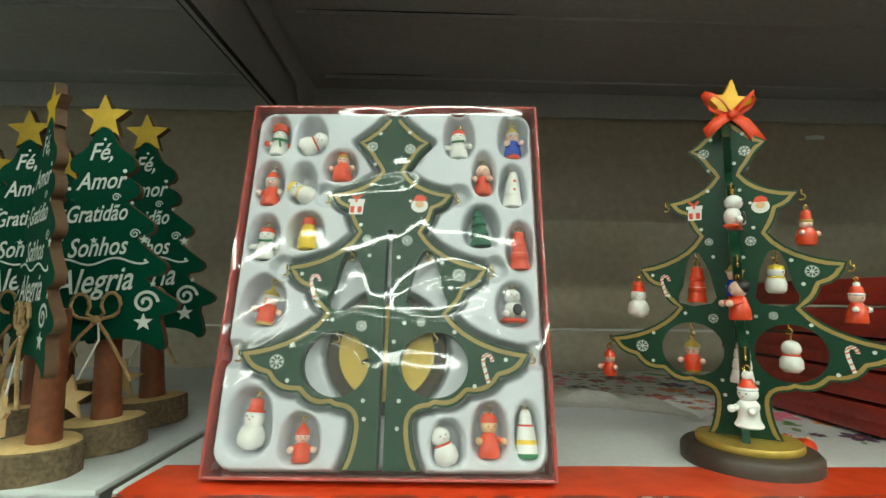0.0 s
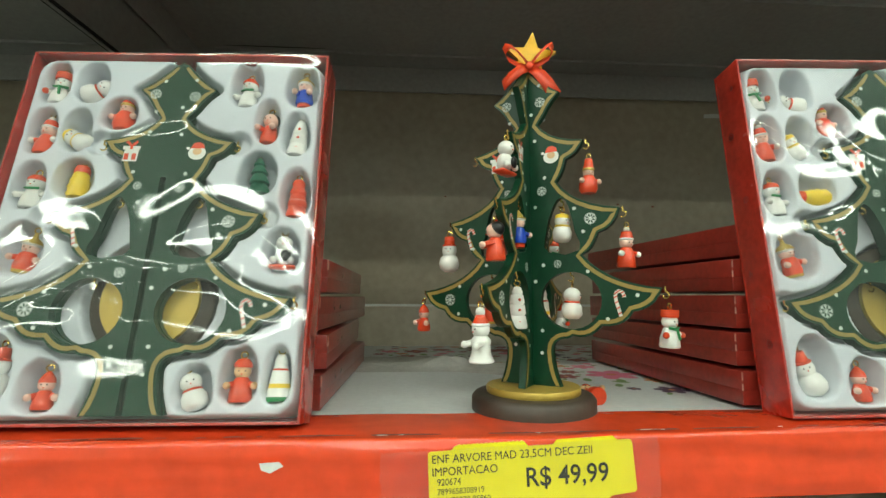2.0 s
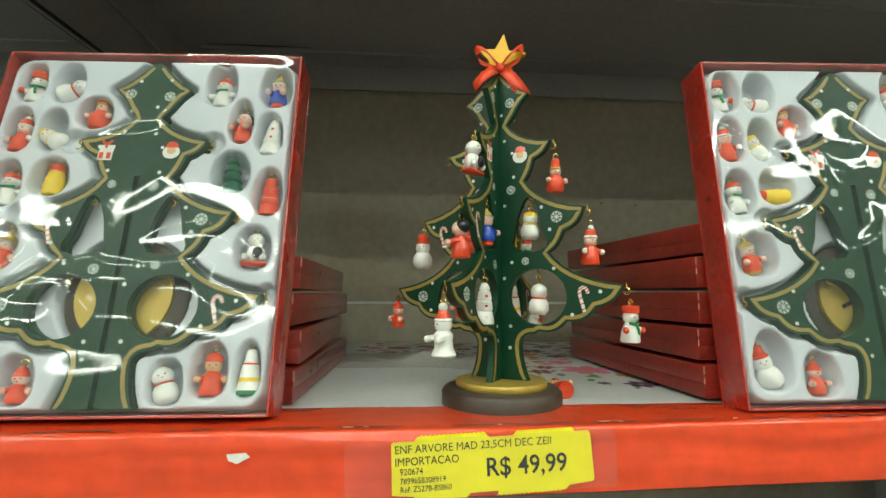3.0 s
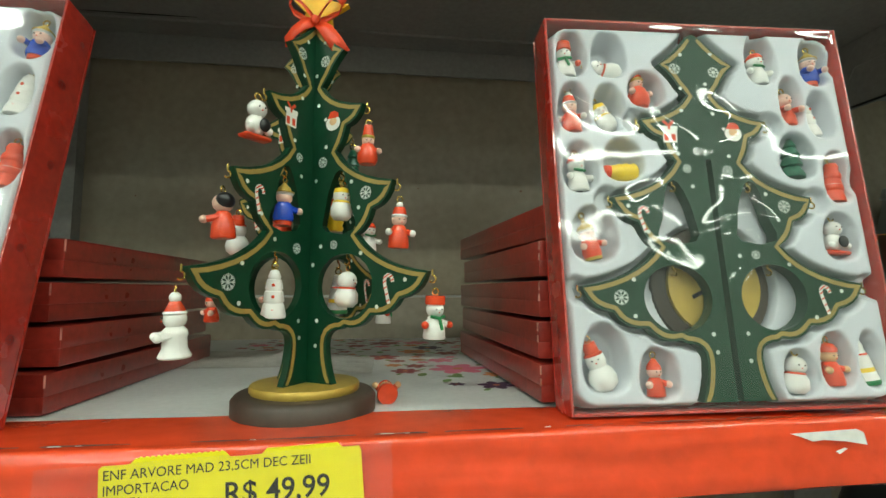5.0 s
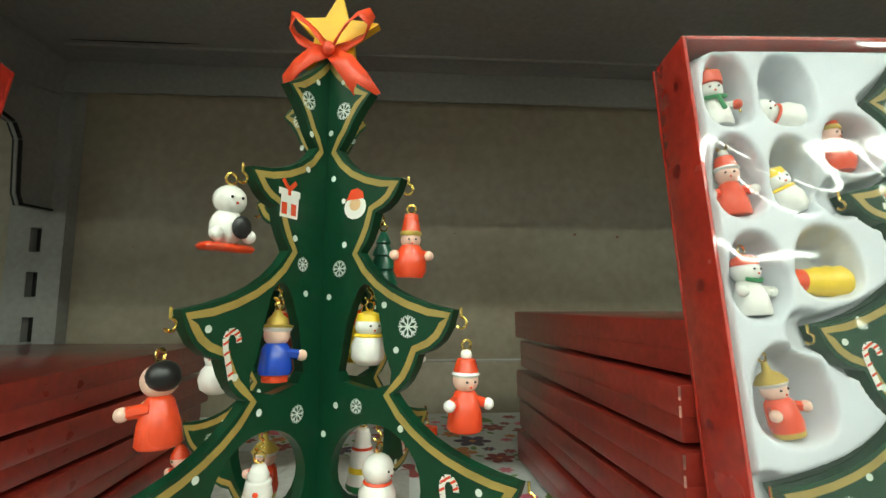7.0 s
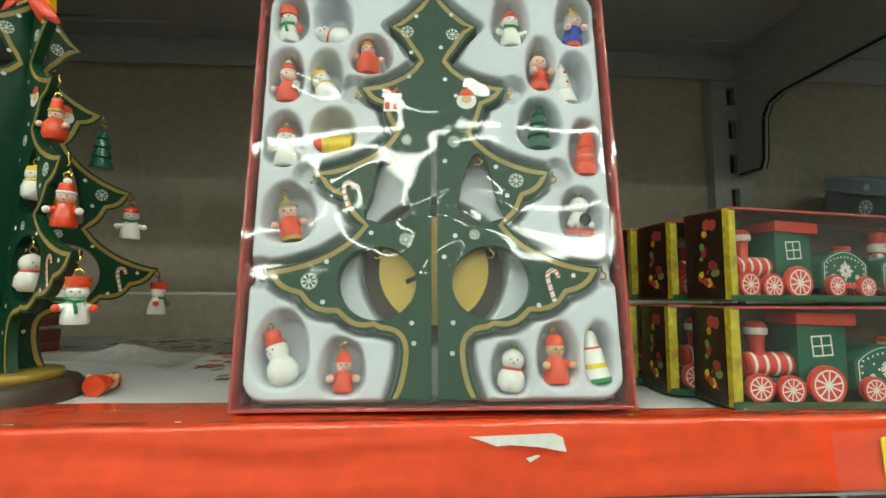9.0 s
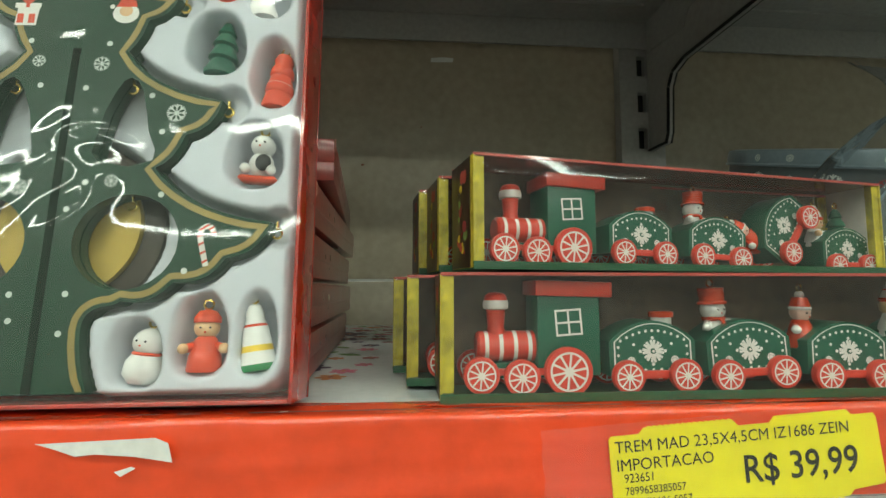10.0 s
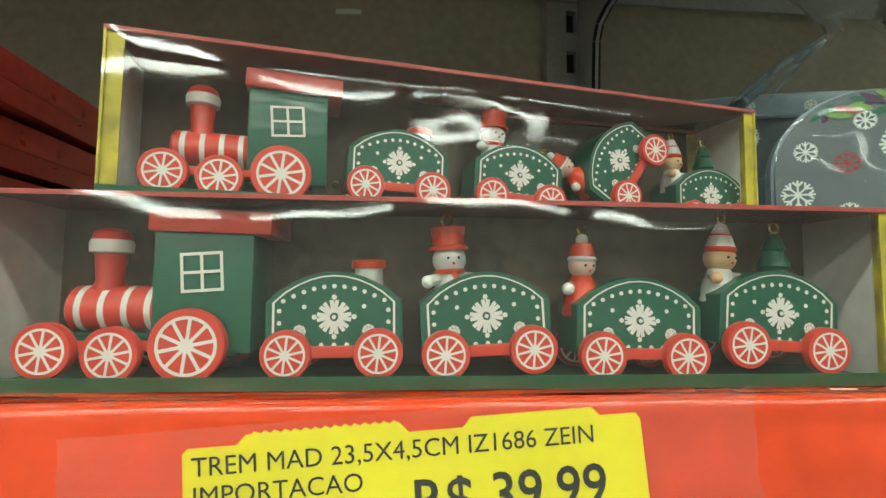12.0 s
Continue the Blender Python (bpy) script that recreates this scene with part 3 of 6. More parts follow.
def body(m, r=5.6, h=13.0):
    return ("l", m, [(0, 0), (r - 0.6, 0), (r, 0.8), (r * 0.92, h * 0.45), (r * 0.62, h * 0.9), (r * 0.4, h), (0, h)])


def head(m, z, r=4.4):
    return ("b", m, 0, 0, z, r, r, r * 0.95)


BALLS = ("l", "white", [(0, 0), (3.5, 0.2), (6.6, 2.6), (7.4, 6.4), (6.2, 10.4), (4.4, 12.4), (5.2, 15), (5.0, 18), (3.2, 20.6), (0, 21.2)])
FIG = {
    "snowman_tophat": (fig([BALLS, ("l", "red", [(0, 19.0), (5.0, 18.8), (5.0, 19.7), (3.9, 20.1), (3.5, 25.6), (0, 26)])] + eyes(16.8, 5.2), 26), "white wooden snowman ornament with a red top hat"),
    "snow_girl": (fig([("l", "white", [(0, 0), (6.2, 0), (6.7, 0.8), (6.2, 1.8), (5.1, 4.0), (4.7, 8.6), (5.2, 10.0), (4.9, 11.6), (3.4, 13.4), (0, 14)]), head("white", 16.6, 4.8), ("l", "red", [(4.3, 19.2), (4.2, 20.2), (2.2, 24.0), (0, 24.4)]), ("l", "white", [(4.4, 18.3), (4.9, 19.0), (4.4, 19.9)]), ("b", "white", 0, 0, 25.6, 2.5)] + arms("white", "white", 10.2, 4.2, -6.6) + eyes(17.2, 5.2), 27.6), "white wooden snow girl ornament in a red cap"),
    "santa_cone": (fig([("l", "red", [(0, 0), (5, 0), (6.4, 2.5), (6.2, 7), (4.6, 11), (3.4, 12.5), (0, 12.5)]), head("skin", 14.6, 3.9), ("l", "gold", [(3.9, 16.0), (4.3, 16.8), (3.9, 17.8)]), ("l", "red", [(4.0, 17.2), (3.3, 20), (2.6, 24.5), (0, 25)])] + arms("red", "skin", 9.5, 6.0) + eyes(14.6, 3.9, 1.3), 25), "red wooden santa ornament with a tall hat"),
    "santa_mitts": (fig([body("red", 5.8, 13), head("skin", 15.6, 4.2), ("l", "white", [(4.0, 16.8), (4.6, 17.6), (4.0, 18.5)]), ("l", "red", [(4.2, 18), (3.0, 22.4), (0, 23)]), ("b", "white", 0, 0, 23.6, 1.9)] + arms("red", "white", 9.5, 6.2) + eyes(15.6, 4.2, 1.4), 25.2), "red wooden santa ornament with white mittens"),
    "mitten_snowman": (fig([body("white", 5.8, 12), head("white", 14.8, 4.6), ("l", "red", [(0, 17.4), (4.9, 17.2), (5.1, 18.2), (5.0, 21.6), (0, 22)]), ("t", "mittgreen", [(-4, -2.6, 11.4), (0, -5.0, 10.6), (4, -2.6, 11.4)], 0.8), ("t", "mittgreen", [(0, -5.0, 10.6), (1.2, -5.8, 5.0)], 0.8)] + arms("white", "red", 8.4, 6.4) + eyes(15, 4.6), 22), "white wooden snowman ornament with red mittens and a green scarf"),
    "doll": (fig([body("red", 5.6, 13), head("skin", 16.6, 4.7), ("b", "black", 0.6, 1.4, 17.6, 4.7, 4.2, 4.2)] + arms("red", "skin", 10, 4.0, -6.4) + eyes(16.4, 4.7), 21.4), "red wooden doll ornament with black hair"),
    "blue_soldier": (fig([("l", "red", [(0, 0), (4.2, 0), (4.4, 2.6), (0, 3)]), ("l", "blue", [(0, 2.4), (5.0, 2.4), (5.6, 4), (4.6, 11), (3.4, 12.6), (0, 12.8)]), head("skin", 15.4, 4.3), ("l", "white", [(4.3, 16.4), (5.0, 17.4), (4.2, 18.6)]), ("l", "gold", [(5.2, 17.8), (5.3, 18.4), (3.6, 18.9), (3.3, 20.6), (1.6, 22.2), (1.0, 23.4), (0, 23.6)])] + arms("blue", "skin", 9.6, 3.8, -6.6) + eyes(15.4, 4.3), 23.6), "wooden soldier ornament in a blue coat and gold hat"),
    "red_soldier": (fig([("l", "gold", [(0, 0), (4.6, 0), (4.8, 1.6), (0, 2)]), ("l", "red", [(0, 1.6), (4.8, 1.6), (5.2, 4), (4.4, 10.5), (3.3, 12), (0, 12.2)]), head("skin", 14.6, 4.2), ("l", "white", [(4.2, 15.6), (4.8, 16.4), (4.2, 17.4)]), ("l", "gold", [(5.2, 17.0), (3.6, 19.4), (1.4, 20.8), (0.9, 23.4), (0, 23.6)])] + arms("red", "skin", 9.0, 6.0, -3.0) + eyes(14.6, 4.2), 23.6), "wooden soldier ornament in a red coat and gold hat"),
    "white_tower": (fig([("l", "white", [(0, 0), (6.2, 0), (6.4, 1.6), (5.2, 7.2), (4.6, 7.6), (5.4, 8.8), (4.6, 13.6), (3.9, 14), (4.6, 15.2), (3.8, 19.6), (3.0, 20), (3.4, 21.4), (2.0, 24.4), (0, 25)])] + [("b", "red", 0.6, -5.6 + 0.06 * z, z, 0.9, 0.5, 0.9) for z in (4, 11, 17)], 25), "white tiered wooden tree ornament with red dots"),
    "red_tower": (fig([("l", "red", [(0, 0), (6.0, 0), (6.2, 1.4), (5.0, 6.6), (5.6, 7.2), (5.4, 9.6), (4.2, 14), (4.8, 14.8), (4.6, 17), (3.4, 19.4), (3.9, 21.2), (3.0, 23.6), (0, 24.4)]), ("l", "white", [(5.0, 9.8), (5.35, 10.1), (5.0, 10.5)])], 24.4), "red turned wooden tower ornament"),
    "bell": (fig([("l", "mittgreen", [(0, 0), (6.2, 0), (6.6, 1.0), (6.3, 2.4)]), ("l", "white", [(6.3, 2.4), (5.5, 7)]), ("l", "yellow", [(5.6, 6.8), (5.3, 9)]), ("l", "white", [(5.3, 9), (4.4, 15.6)]), ("l", "red", [(4.4, 15.4), (3.9, 16.6)]), ("l", "white", [(3.9, 16.6), (3.2, 18.4), (3.4, 20.4), (2.4, 23.4), (0, 24.2)])], 24.2), "white wooden bell ornament with coloured stripes"),
    "beehive": (fig([("l", "yellow", [(0, 0), (5, 0), (5.8, 1.6), (5.0, 4), (5.8, 5.8), (5.0, 8.2), (5.2, 10), (4.2, 12.2), (4.4, 13.6), (3.4, 15.4)]), ("l", "red", [(4.2, 15.0), (4.3, 16.6), (3.4, 19.6), (0, 20.8)])], 20.8), "yellow beehive ornament with a red cap"),
    "green_tree": (fig([("l", "leaf", [(0, 0), (6.4, 0), (6.8, 1.4), (4.4, 6.6), (5.8, 7.4), (5.6, 8.6), (3.8, 13), (4.9, 13.8), (4.6, 15), (2.8, 18.6), (3.6, 19.4), (1.6, 24), (0, 24.8)])], 24.8), "green tiered wooden tree ornament"),
    "bear_on_sled": (fig([("x", "red", -7.5, 7.5, -4, 4, 0, 2.2), ("b", "white", 0, 0.5, 7.2, 4.8, 4.4, 5.6), head("white", 15.0, 4.7), ("b", "black", 2.0, -4.4, 7.0, 3.0, 1.3, 3.4), ("b", "white", -4.8, -3.4, 4.6, 2.0), ("b", "white", 4.8, -3.4, 4.6, 2.0)] + eyes(15.4, 4.7), 19.8), "white wooden bear ornament on a red sled"),
    "yellow_snowman": (fig([("l", "white", [(0, 0), (4, 0.2), (5.8, 2.4), (6.0, 6.6), (4.6, 10.4), (0, 11)]), head("white", 13.6, 5.0), ("l", "yellow", [(4.4, 9.2), (5.2, 10.0), (4.4, 10.9)]), ("l", "yellow", [(4.8, 15.2), (4.2, 17.6), (0, 19)])] + eyes(13.8, 5.0), 19), "white wooden snowman ornament with a yellow scarf"),
    "plain_snowman": (fig([("l", "white", [(0, 0), (4, 0.2), (6.4, 3), (6.2, 7.6), (4.2, 10.8), (0, 11)]), head("white", 14.6, 5.4), ("l", "red", [(4.4, 9.8), (5.0, 10.5), (4.4, 11.2)])] + eyes(15, 5.4), 20), "white wooden snowman ornament with a thin red scarf"),
    "drummer": (fig([body("red", 6.0, 13), head("tan", 15.6, 4.4), ("l", "red", [(0, 17.6), (4.6, 17.4), (4.7, 19.2), (3.0, 21.8), (0, 22.4)]), ("l", "gold", [(5.0, 3), (5.7, 3.6), (5.3, 4.4)])] + arms("red", "tan", 9.4, 6.0, -3.4) + eyes(15.6, 4.4), 22.4), "red wooden drummer ornament with bare wood hands"),
    "elf": (fig([body("red", 4.8, 10), head("skin", 12.4, 3.8), ("l", "red", [(3.9, 13.4), (3.4, 15.6), (1.4, 18.6), (0, 19.2)])] + arms("red", "skin", 7.2, 5.2) + eyes(12.4, 3.8, 1.2), 19.2), "small red wooden elf ornament"),
    "scarf_snowman": (fig([body("white", 5.6, 12), head("white", 14.6, 5.2), ("l", "red", [(0, 17.6), (6.0, 17.4), (6.0, 18.4), (5.0, 18.8), (5.3, 24.4), (0, 25)]), ("l", "red", [(4.2, 10.2), (5.0, 11.0), (4.2, 11.8)]), ("t", "red", [(0, -4.8, 10.8), (1.6, -5.6, 6.0)], 0.9)] + arms("white", "white", 9.4, 7.4, -4.5) + eyes(15, 5.2), 25), "white wooden snowman ornament with a red top hat and scarf"),
    "gnome": (fig([body("white", 5.4, 12), head("tan", 14.4, 4.8), ("l", "red", [(4.5, 16.2), (4.9, 17.2), (4.3, 18.2)]), ("l", "white", [(4.4, 18.0), (3.2, 21.6), (1.6, 25.2), (0, 25.8)]), ("l", "red", [(3.3, 20.4), (3.2, 21.8), (2.9, 22.2)])] + arms("white", "tan", 9.0, 6.0, -4.5) + eyes(14.6, 4.8), 25.8), "white wooden gnome ornament with a bare wood face"),
    "armed_snowman": (fig([body("white", 6.0, 12.6), head("white", 15.4, 4.8), ("l", "red", [(4.6, 17.0), (4.8, 18.2), (3.4, 20.4), (0, 21.2)]), ("t", "mittgreen", [(-4, -2.6, 12.2), (0, -4.8, 11.2), (4, -2.6, 12.2)], 0.7), ("b", "black", 0, 0, 0.8, 4.4, 4.4, 1.0)] + arms("white", "white", 9, 6.8) + eyes(15.4, 4.8), 21.2), "white wooden snowman ornament with open arms and a red cap"),
}


def put_figure(kind, m, where, scale=1.0):
    me, label = FIG[kind]
    ob = thing("ornament", label.replace("wooden ", "").replace(" ornament", "") + where, "ornament", m @ Matrix.Diagonal((scale, scale, scale, 1)), me, group="painted wooden ornaments")
    return ob


# ---- the green tree panels ----
def half_outline():
    p = [(0.0, 0.2185), (0.004, 0.2165)]
    p += bezier((0.004, 0.2165), (0.012, 0.206), (0.0225, 0.199), 4)
    p += bezier((0.0225, 0.199), (0.0150, 0.192), (0.0125, 0.186), 3) + bezier((0.0125, 0.186), (0.0105, 0.183), (0.0078, 0.1800), 3)
    p += bezier((0.0078, 0.1800), (0.0150, 0.168), (0.0362, 0.1652), 5)
    p += bezier((0.0362, 0.1652), (0.0335, 0.1560), (0.0255, 0.1545), 4) + bezier((0.0255, 0.1545), (0.0235, 0.1450), (0.0192, 0.1408), 3)
    p += bezier((0.0192, 0.1408), (0.0290, 0.125), (0.0560, 0.1208), 6)
    p += bezier((0.0560, 0.1208), (0.0540, 0.1090), (0.0435, 0.1068), 4) + bezier((0.0435, 0.1068), (0.0402, 0.0962), (0.0336, 0.0940), 4)
    p += bezier((0.0336, 0.0940), (0.0470, 0.077), (0.0765, 0.0735), 7)
    p += bezier((0.0765, 0.0735), (0.0738, 0.0622), (0.0612, 0.0602), 5) + bezier((0.0612, 0.0602), (0.0560, 0.0508), (0.0440, 0.0520), 5)
    p += bezier((0.0440, 0.0520), (0.0370, 0.0432), (0.0270, 0.0458), 5) + bezier((0.0270, 0.0458), (0.0245, 0.0436), (0.0215, 0.0440), 3)
    p += bezier((0.0215, 0.0440), (0.0148, 0.043), (0.0148, 0.0360), 4) + bezier((0.0148, 0.0360), (0.0150, 0.026), (0.0195, 0.0155), 4)
    p += [(0.0195, 0.0155)]
    return p


HALF = half_outline()


def tree_outline(slot=False):
    mid = [(0.0016, 0.0155), (0.0016, 0.142), (-0.0016, 0.142), (-0.0016, 0.0155)] if slot else []
    return HALF + mid + [(-x, y) for x, y in HALF[:0:-1]]


def arch(s):
    p = [(0.0215, 0.1300), (0.0245, 0.1285), (0.0265, 0.1240), (0.0285, 0.1160), (0.0300, 0.1080), (0.0330, 0.1010), (0.0325, 0.0970), (0.0240, 0.0945), (0.0130, 0.0965), (0.0105, 0.1000), (0.0120, 0.1080), (0.0135, 0.1160), (0.0165, 0.1240), (0.0190, 0.1285)]
    return [(s * x, y) for x, y in p]


def tree_panel_mesh(slot):
    bm = bmesh.new()
    slab(bm, [tree_outline(slot), arch(1), arch(-1), ellipse(0.0262, 0.0668, 0.0182, 0.0172, 26), ellipse(-0.0262, 0.0668, 0.0182, 0.0172, 26)], -0.0020, 0.0020)
    return finish("panel", bm, "green", True, 35)


def border_mesh():
    bm = bmesh.new()
    pts = HALF[2:]
    for side in (1, -1):
        for z in (0.00225, -0.00225):
            prev = None
            for i, p in enumerate(pts):
                a, b = pts[max(0, i - 1)], pts[min(len(pts) - 1, i + 1)]
                dx, dy = b[0] - a[0], b[1] - a[1]
                d = math.hypot(dx, dy) or 1
                nx, ny = dy / d, -dx / d
                q = []
                for off in (0.0013, 0.0036):
                    x, y = p[0] + nx * off, p[1] + ny * off
                    q.append(bm.verts.new((side * max(0.0018, x), max(y, 0.016), z)))
                if prev:
                    bm.faces.new([prev[0], q[0], q[1], prev[1]])
                prev = q
    bmesh.ops.recalc_face_normals(bm, faces=bm.faces[:])
    return finish("border", bm, "ochre", False)


def pattern_mesh(faces):
    """Dots, snowflakes, parcel, bearded face and candy canes on one face."""
    keys = ["script", "red", "tan", "white"]
    bm = bmesh.new()
    dots = [(0.0095, 0.206), (-0.0085, 0.205), (0.0040, 0.187), (-0.0110, 0.184), (0.0060, 0.1690), (-0.0120, 0.1705), (0.0120, 0.1440), (-0.0170, 0.1450), (0.0055, 0.1255), (-0.0110, 0.1265), (0.0300, 0.1225), (0.0350, 0.1080), (-0.0480, 0.1155), (-0.0385, 0.1015),
            (0.0100, 0.0885), (-0.0290, 0.0900), (0.0370, 0.0838), (0.0048, 0.0785), (-0.0490, 0.0765), (-0.0500, 0.0580), (0.0085, 0.0484), (-0.0100, 0.0484), (-0.0090, 0.0395), (0.0080, 0.0350), (0.0640, 0.0695), (0.0475, 0.0560)]
    for face in faces:
        m = T(0, 0, 0.00228) if face == 1 else T(0, 0, -0.00228) @ pose(0, 0, 0, 0, 180, 0)
        for x, y in dots:
            flat(bm, ellipse(x, y, 0.00112, n=10), 0, m, 0)
        for x, y, r in ((0.0100, 0.1945, 0.0034), (-0.0130, 0.1960, 0.0034), (0.0100, 0.1355, 0.0031), (-0.0130, 0.1365, 0.0025), (0.0395, 0.1155, 0.0037), (0.0190, 0.0890, 0.0025), (-0.0130, 0.0868, 0.0030), (-0.0565, 0.0675, 0.0040)):
            flake(bm, x, y, r, 0, m, 0)
        # parcel
        flat(bm, [(-0.0245, 0.1515), (-0.0165, 0.1515), (-0.0160, 0.1595), (-0.0240, 0.1595)], 0, m, 3)
        flat(bm, [(-0.0252, 0.1590), (-0.0155, 0.1590), (-0.0155, 0.1612), (-0.0252, 0.1612)], 0.00004, m, 3)
        flat(bm, [(-0.0238, 0.1525), (-0.0214, 0.1525), (-0.0214, 0.1565), (-0.0238, 0.1565)], 0.00006, m, 1)
        flat(bm, [(-0.0196, 0.1525), (-0.0172, 0.1525), (-0.0172, 0.1565), (-0.0196, 0.1565)], 0.00006, m, 1)
        flat(bm, [(-0.0212, 0.1592), (-0.0198, 0.1592), (-0.0198, 0.1612), (-0.0212, 0.1612)], 0.00008, m, 1)
        for s in (1, -1):
            bar(bm, -0.0205, 0.1612, -0.0205 + s * 0.0030, 0.1642, 0.0016, 0.00006, m, 1)
        # bearded face
        flat(bm, ellipse(0.0165, 0.1572, 0.0050, 0.0044, 14), 0, m, 3)
        flat(bm, ellipse(0.0165, 0.1582, 0.0026, 0.0024, 10), 0.00004, m, 2)
        flat(bm, [(0.0125, 0.1600), (0.0205, 0.1600), (0.0200, 0.1625), (0.0175, 0.1640), (0.0145, 0.1636)], 0.00006, m, 1)
        flat(bm, ellipse(0.0112, 0.1600, 0.0010, n=8), 0.00008, m, 3)
        # candy canes
        for cx, cy, sc, sx in ((-0.0410, 0.1085, 1.0, 1), (0.0535, 0.0655, 1.05, -1)):
            path = [(-0.0012, -0.0075), (-0.0004, -0.0045), (0.0004, -0.0015), (0.0012, 0.0015), (0.0014, 0.0042), (0.0004, 0.0060), (-0.0016, 0.0062), (-0.0030, 0.0045), (-0.0032, 0.0028)]
            for i, (a, b) in enumerate(zip(path, path[1:])):
                bar(bm, cx - a[0] * sc, cy + a[1] * sc, cx - b[0] * sc, cy + b[1] * sc, 0.0019 * sc, 0.00002 * (i + 1), m, 3)
                bar(bm, cx - (0.5 * a[0] + 0.5 * b[0]) * sc - 0.0009, cy + (0.5 * a[1] + 0.5 * b[1]) * sc - 0.0004, cx - (0.5 * a[0] + 0.5 * b[0]) * sc + 0.0009, cy + (0.5 * a[1] + 0.5 * b[1]) * sc + 0.0006, 0.0007, 0.0003, m, 1)
    return finish("painted_pattern", bm, keys, False)


PANEL, PANEL_SLOT, BORDER = tree_panel_mesh(False), tree_panel_mesh(True), border_mesh()
PATTERNS = [pattern_mesh((1,)), pattern_mesh((-1,))]
HOOKS = [(0.0362, 0.1652), (0.0560, 0.1208), (0.0765, 0.0735), (-0.0362, 0.1652), (-0.0560, 0.1208), (-0.0765, 0.0735), (0.0215, 0.1300), (-0.0215, 0.1300), (0.0262, 0.0840), (-0.0262, 0.0840)]


def hook_mesh():
    bm = bmesh.new()
    pts = [(0, 0, 0.0008), (0, 0, -0.0012)] + [(0.0013 * math.sin(a), 0, -0.0026 - 0.0013 * math.cos(a) * -1) for a in [math.pi * k / 7 for k in range(0, 10)]]
    tube(bm, [(1.35 * x, y, 1.35 * z) for x, y, z in pts], 0.00048, 0, 6)
    return finish("hook", bm, "brass")


HOOK = hook_mesh()


def dress_panel(parent, slot, m):
    p = part("panel", PANEL_SLOT if slot else PANEL, None, parent, "green painted wooden tree panel", m)
    part("border", BORDER, None, p, "ochre painted border")
    for me in PATTERNS[:1] if slot else PATTERNS:
        part("painted_pattern", me, None, p, "white dots, snowflakes and small painted pictures")
    for i, (x, y) in enumerate(HOOKS):
        out = 0.0016 if i < 6 else 0.0
        part("hook", HOOK, None, p, "", T(x + math.copysign(out, x), y - 0.0004, 0) @ pose(0, 0, 0, -90, 0, 0))
    return p


# ---- the tree on display ----
TREE = T(0.2312, 0.2902, S) @ pose(0, 0, 0, -1.1, 0, 0)   # leans back a little
tree = thing("ornament_tree", "green wooden tree hung with small ornaments on a round base", "christmas tree", TREE)
ANG, ANG2 = -33.8, 58.9
BASE = TREE.inverted() @ T(0.2315, 0.2885, S)   # the base stands level
for a in (ANG, ANG2):
    dress_panel(tree, False, pose(0, 0, 0, 90, 0, a))
bm = bmesh.new()
lathe(bm, [(0, 0), (0.0365, 0), (0.0374, 0.0010), (0.0374, 0.0085), (0.0355, 0.0108), (0.0335, 0.0115), (0, 0.0115)], seg=48, m=BASE)
part("base", bm, "brown", tree, "dark brown turned wooden base")
bm = bmesh.new()
lathe(bm, [(0.0, 0.0115), (0.0282, 0.0115), (0.0286, 0.0122), (0.0286, 0.0146), (0.0280, 0.0155), (0, 0.0155)], seg=44, m=BASE)
part("base_plate", bm, "gold", tree, "gold painted disc")
# star and bow at the top
bm = bmesh.new()
slab(bm, [star_points(0.0176, 0.45)], -0.0020, 0.0020)
part("star", bm, "treestar", tree, "yellow wooden star", T(0.0025, -0.002, 0.2275) @ pose(0, 0, 0, 90, 0, -8) @ pose(0, 0, 0, 0, 0, -7))
bm = bmesh.new()


def ribbon(bm, pts, w, m=I4):
    rows = [(bm.verts.new(m @ (Vector(p) - Vector(d) * w / 2)), bm.verts.new(m @ (Vector(p) + Vector(d) * w / 2))) for p, d in pts]
    for a, b in zip(rows, rows[1:]):
        bm.faces.new([a[0], b[0], b[1], a[1]])


for s in (1, -1):
    ribbon(bm, [((0, -0.0062, 0.2192), (0, 0.1, 0.5)), ((s * 0.0040, -0.0092, 0.2238), (0.3 * s, 0.3, 0.8)), ((s * 0.0092, -0.0105, 0.2295), (0.5 * s, 0.3, 0.8)), ((s * 0.0136, -0.0085, 0.2332), (0.4 * s, 0.5, 0.7)),
                ((s * 0.0160, -0.0055, 0.2312), (0.2 * s, 0.6, 0.8)), ((s * 0.0138, -0.0040, 0.2265), (0.2 * s, 0.4, 0.8)), ((s * 0.0065, -0.0050, 0.2212), (0.1 * s, 0.2, 0.6)), ((0, -0.0062, 0.2188), (0, 0.1, 0.5))], 0.0082)
ribbon(bm, [((0, -0.0064, 0.2190), (0.5, 0, 0.3)), ((0.0058, -0.0088, 0.2138), (0.8, 0.1, 0.4)), ((0.0108, -0.0088, 0.2072), (0.9, 0.2, 0.4)), ((0.0158, -0.0076, 0.1995), (0.95, 0.1, 0.3))], 0.0092)
ribbon(bm, [((0, -0.0064, 0.2190), (-0.3, 0, 0.6)), ((-0.0060, -0.0090, 0.2158), (-0.3, 0.1, 0.8)), ((-0.0115, -0.0085, 0.2120), (-0.35, 0.3, 0.9)), ((-0.0172, -0.0068, 0.2062), (-0.2, 0.2, 0.9))], 0.0080)
ball(bm, 0, -0.0082, 0.2190, 0.0027, 0.0020, 0.0029)
bow = part("bow", bm, "ribbon", tree, "red satin ribbon bow", pose(0.0018, 0, 0, 0, 0, -8))
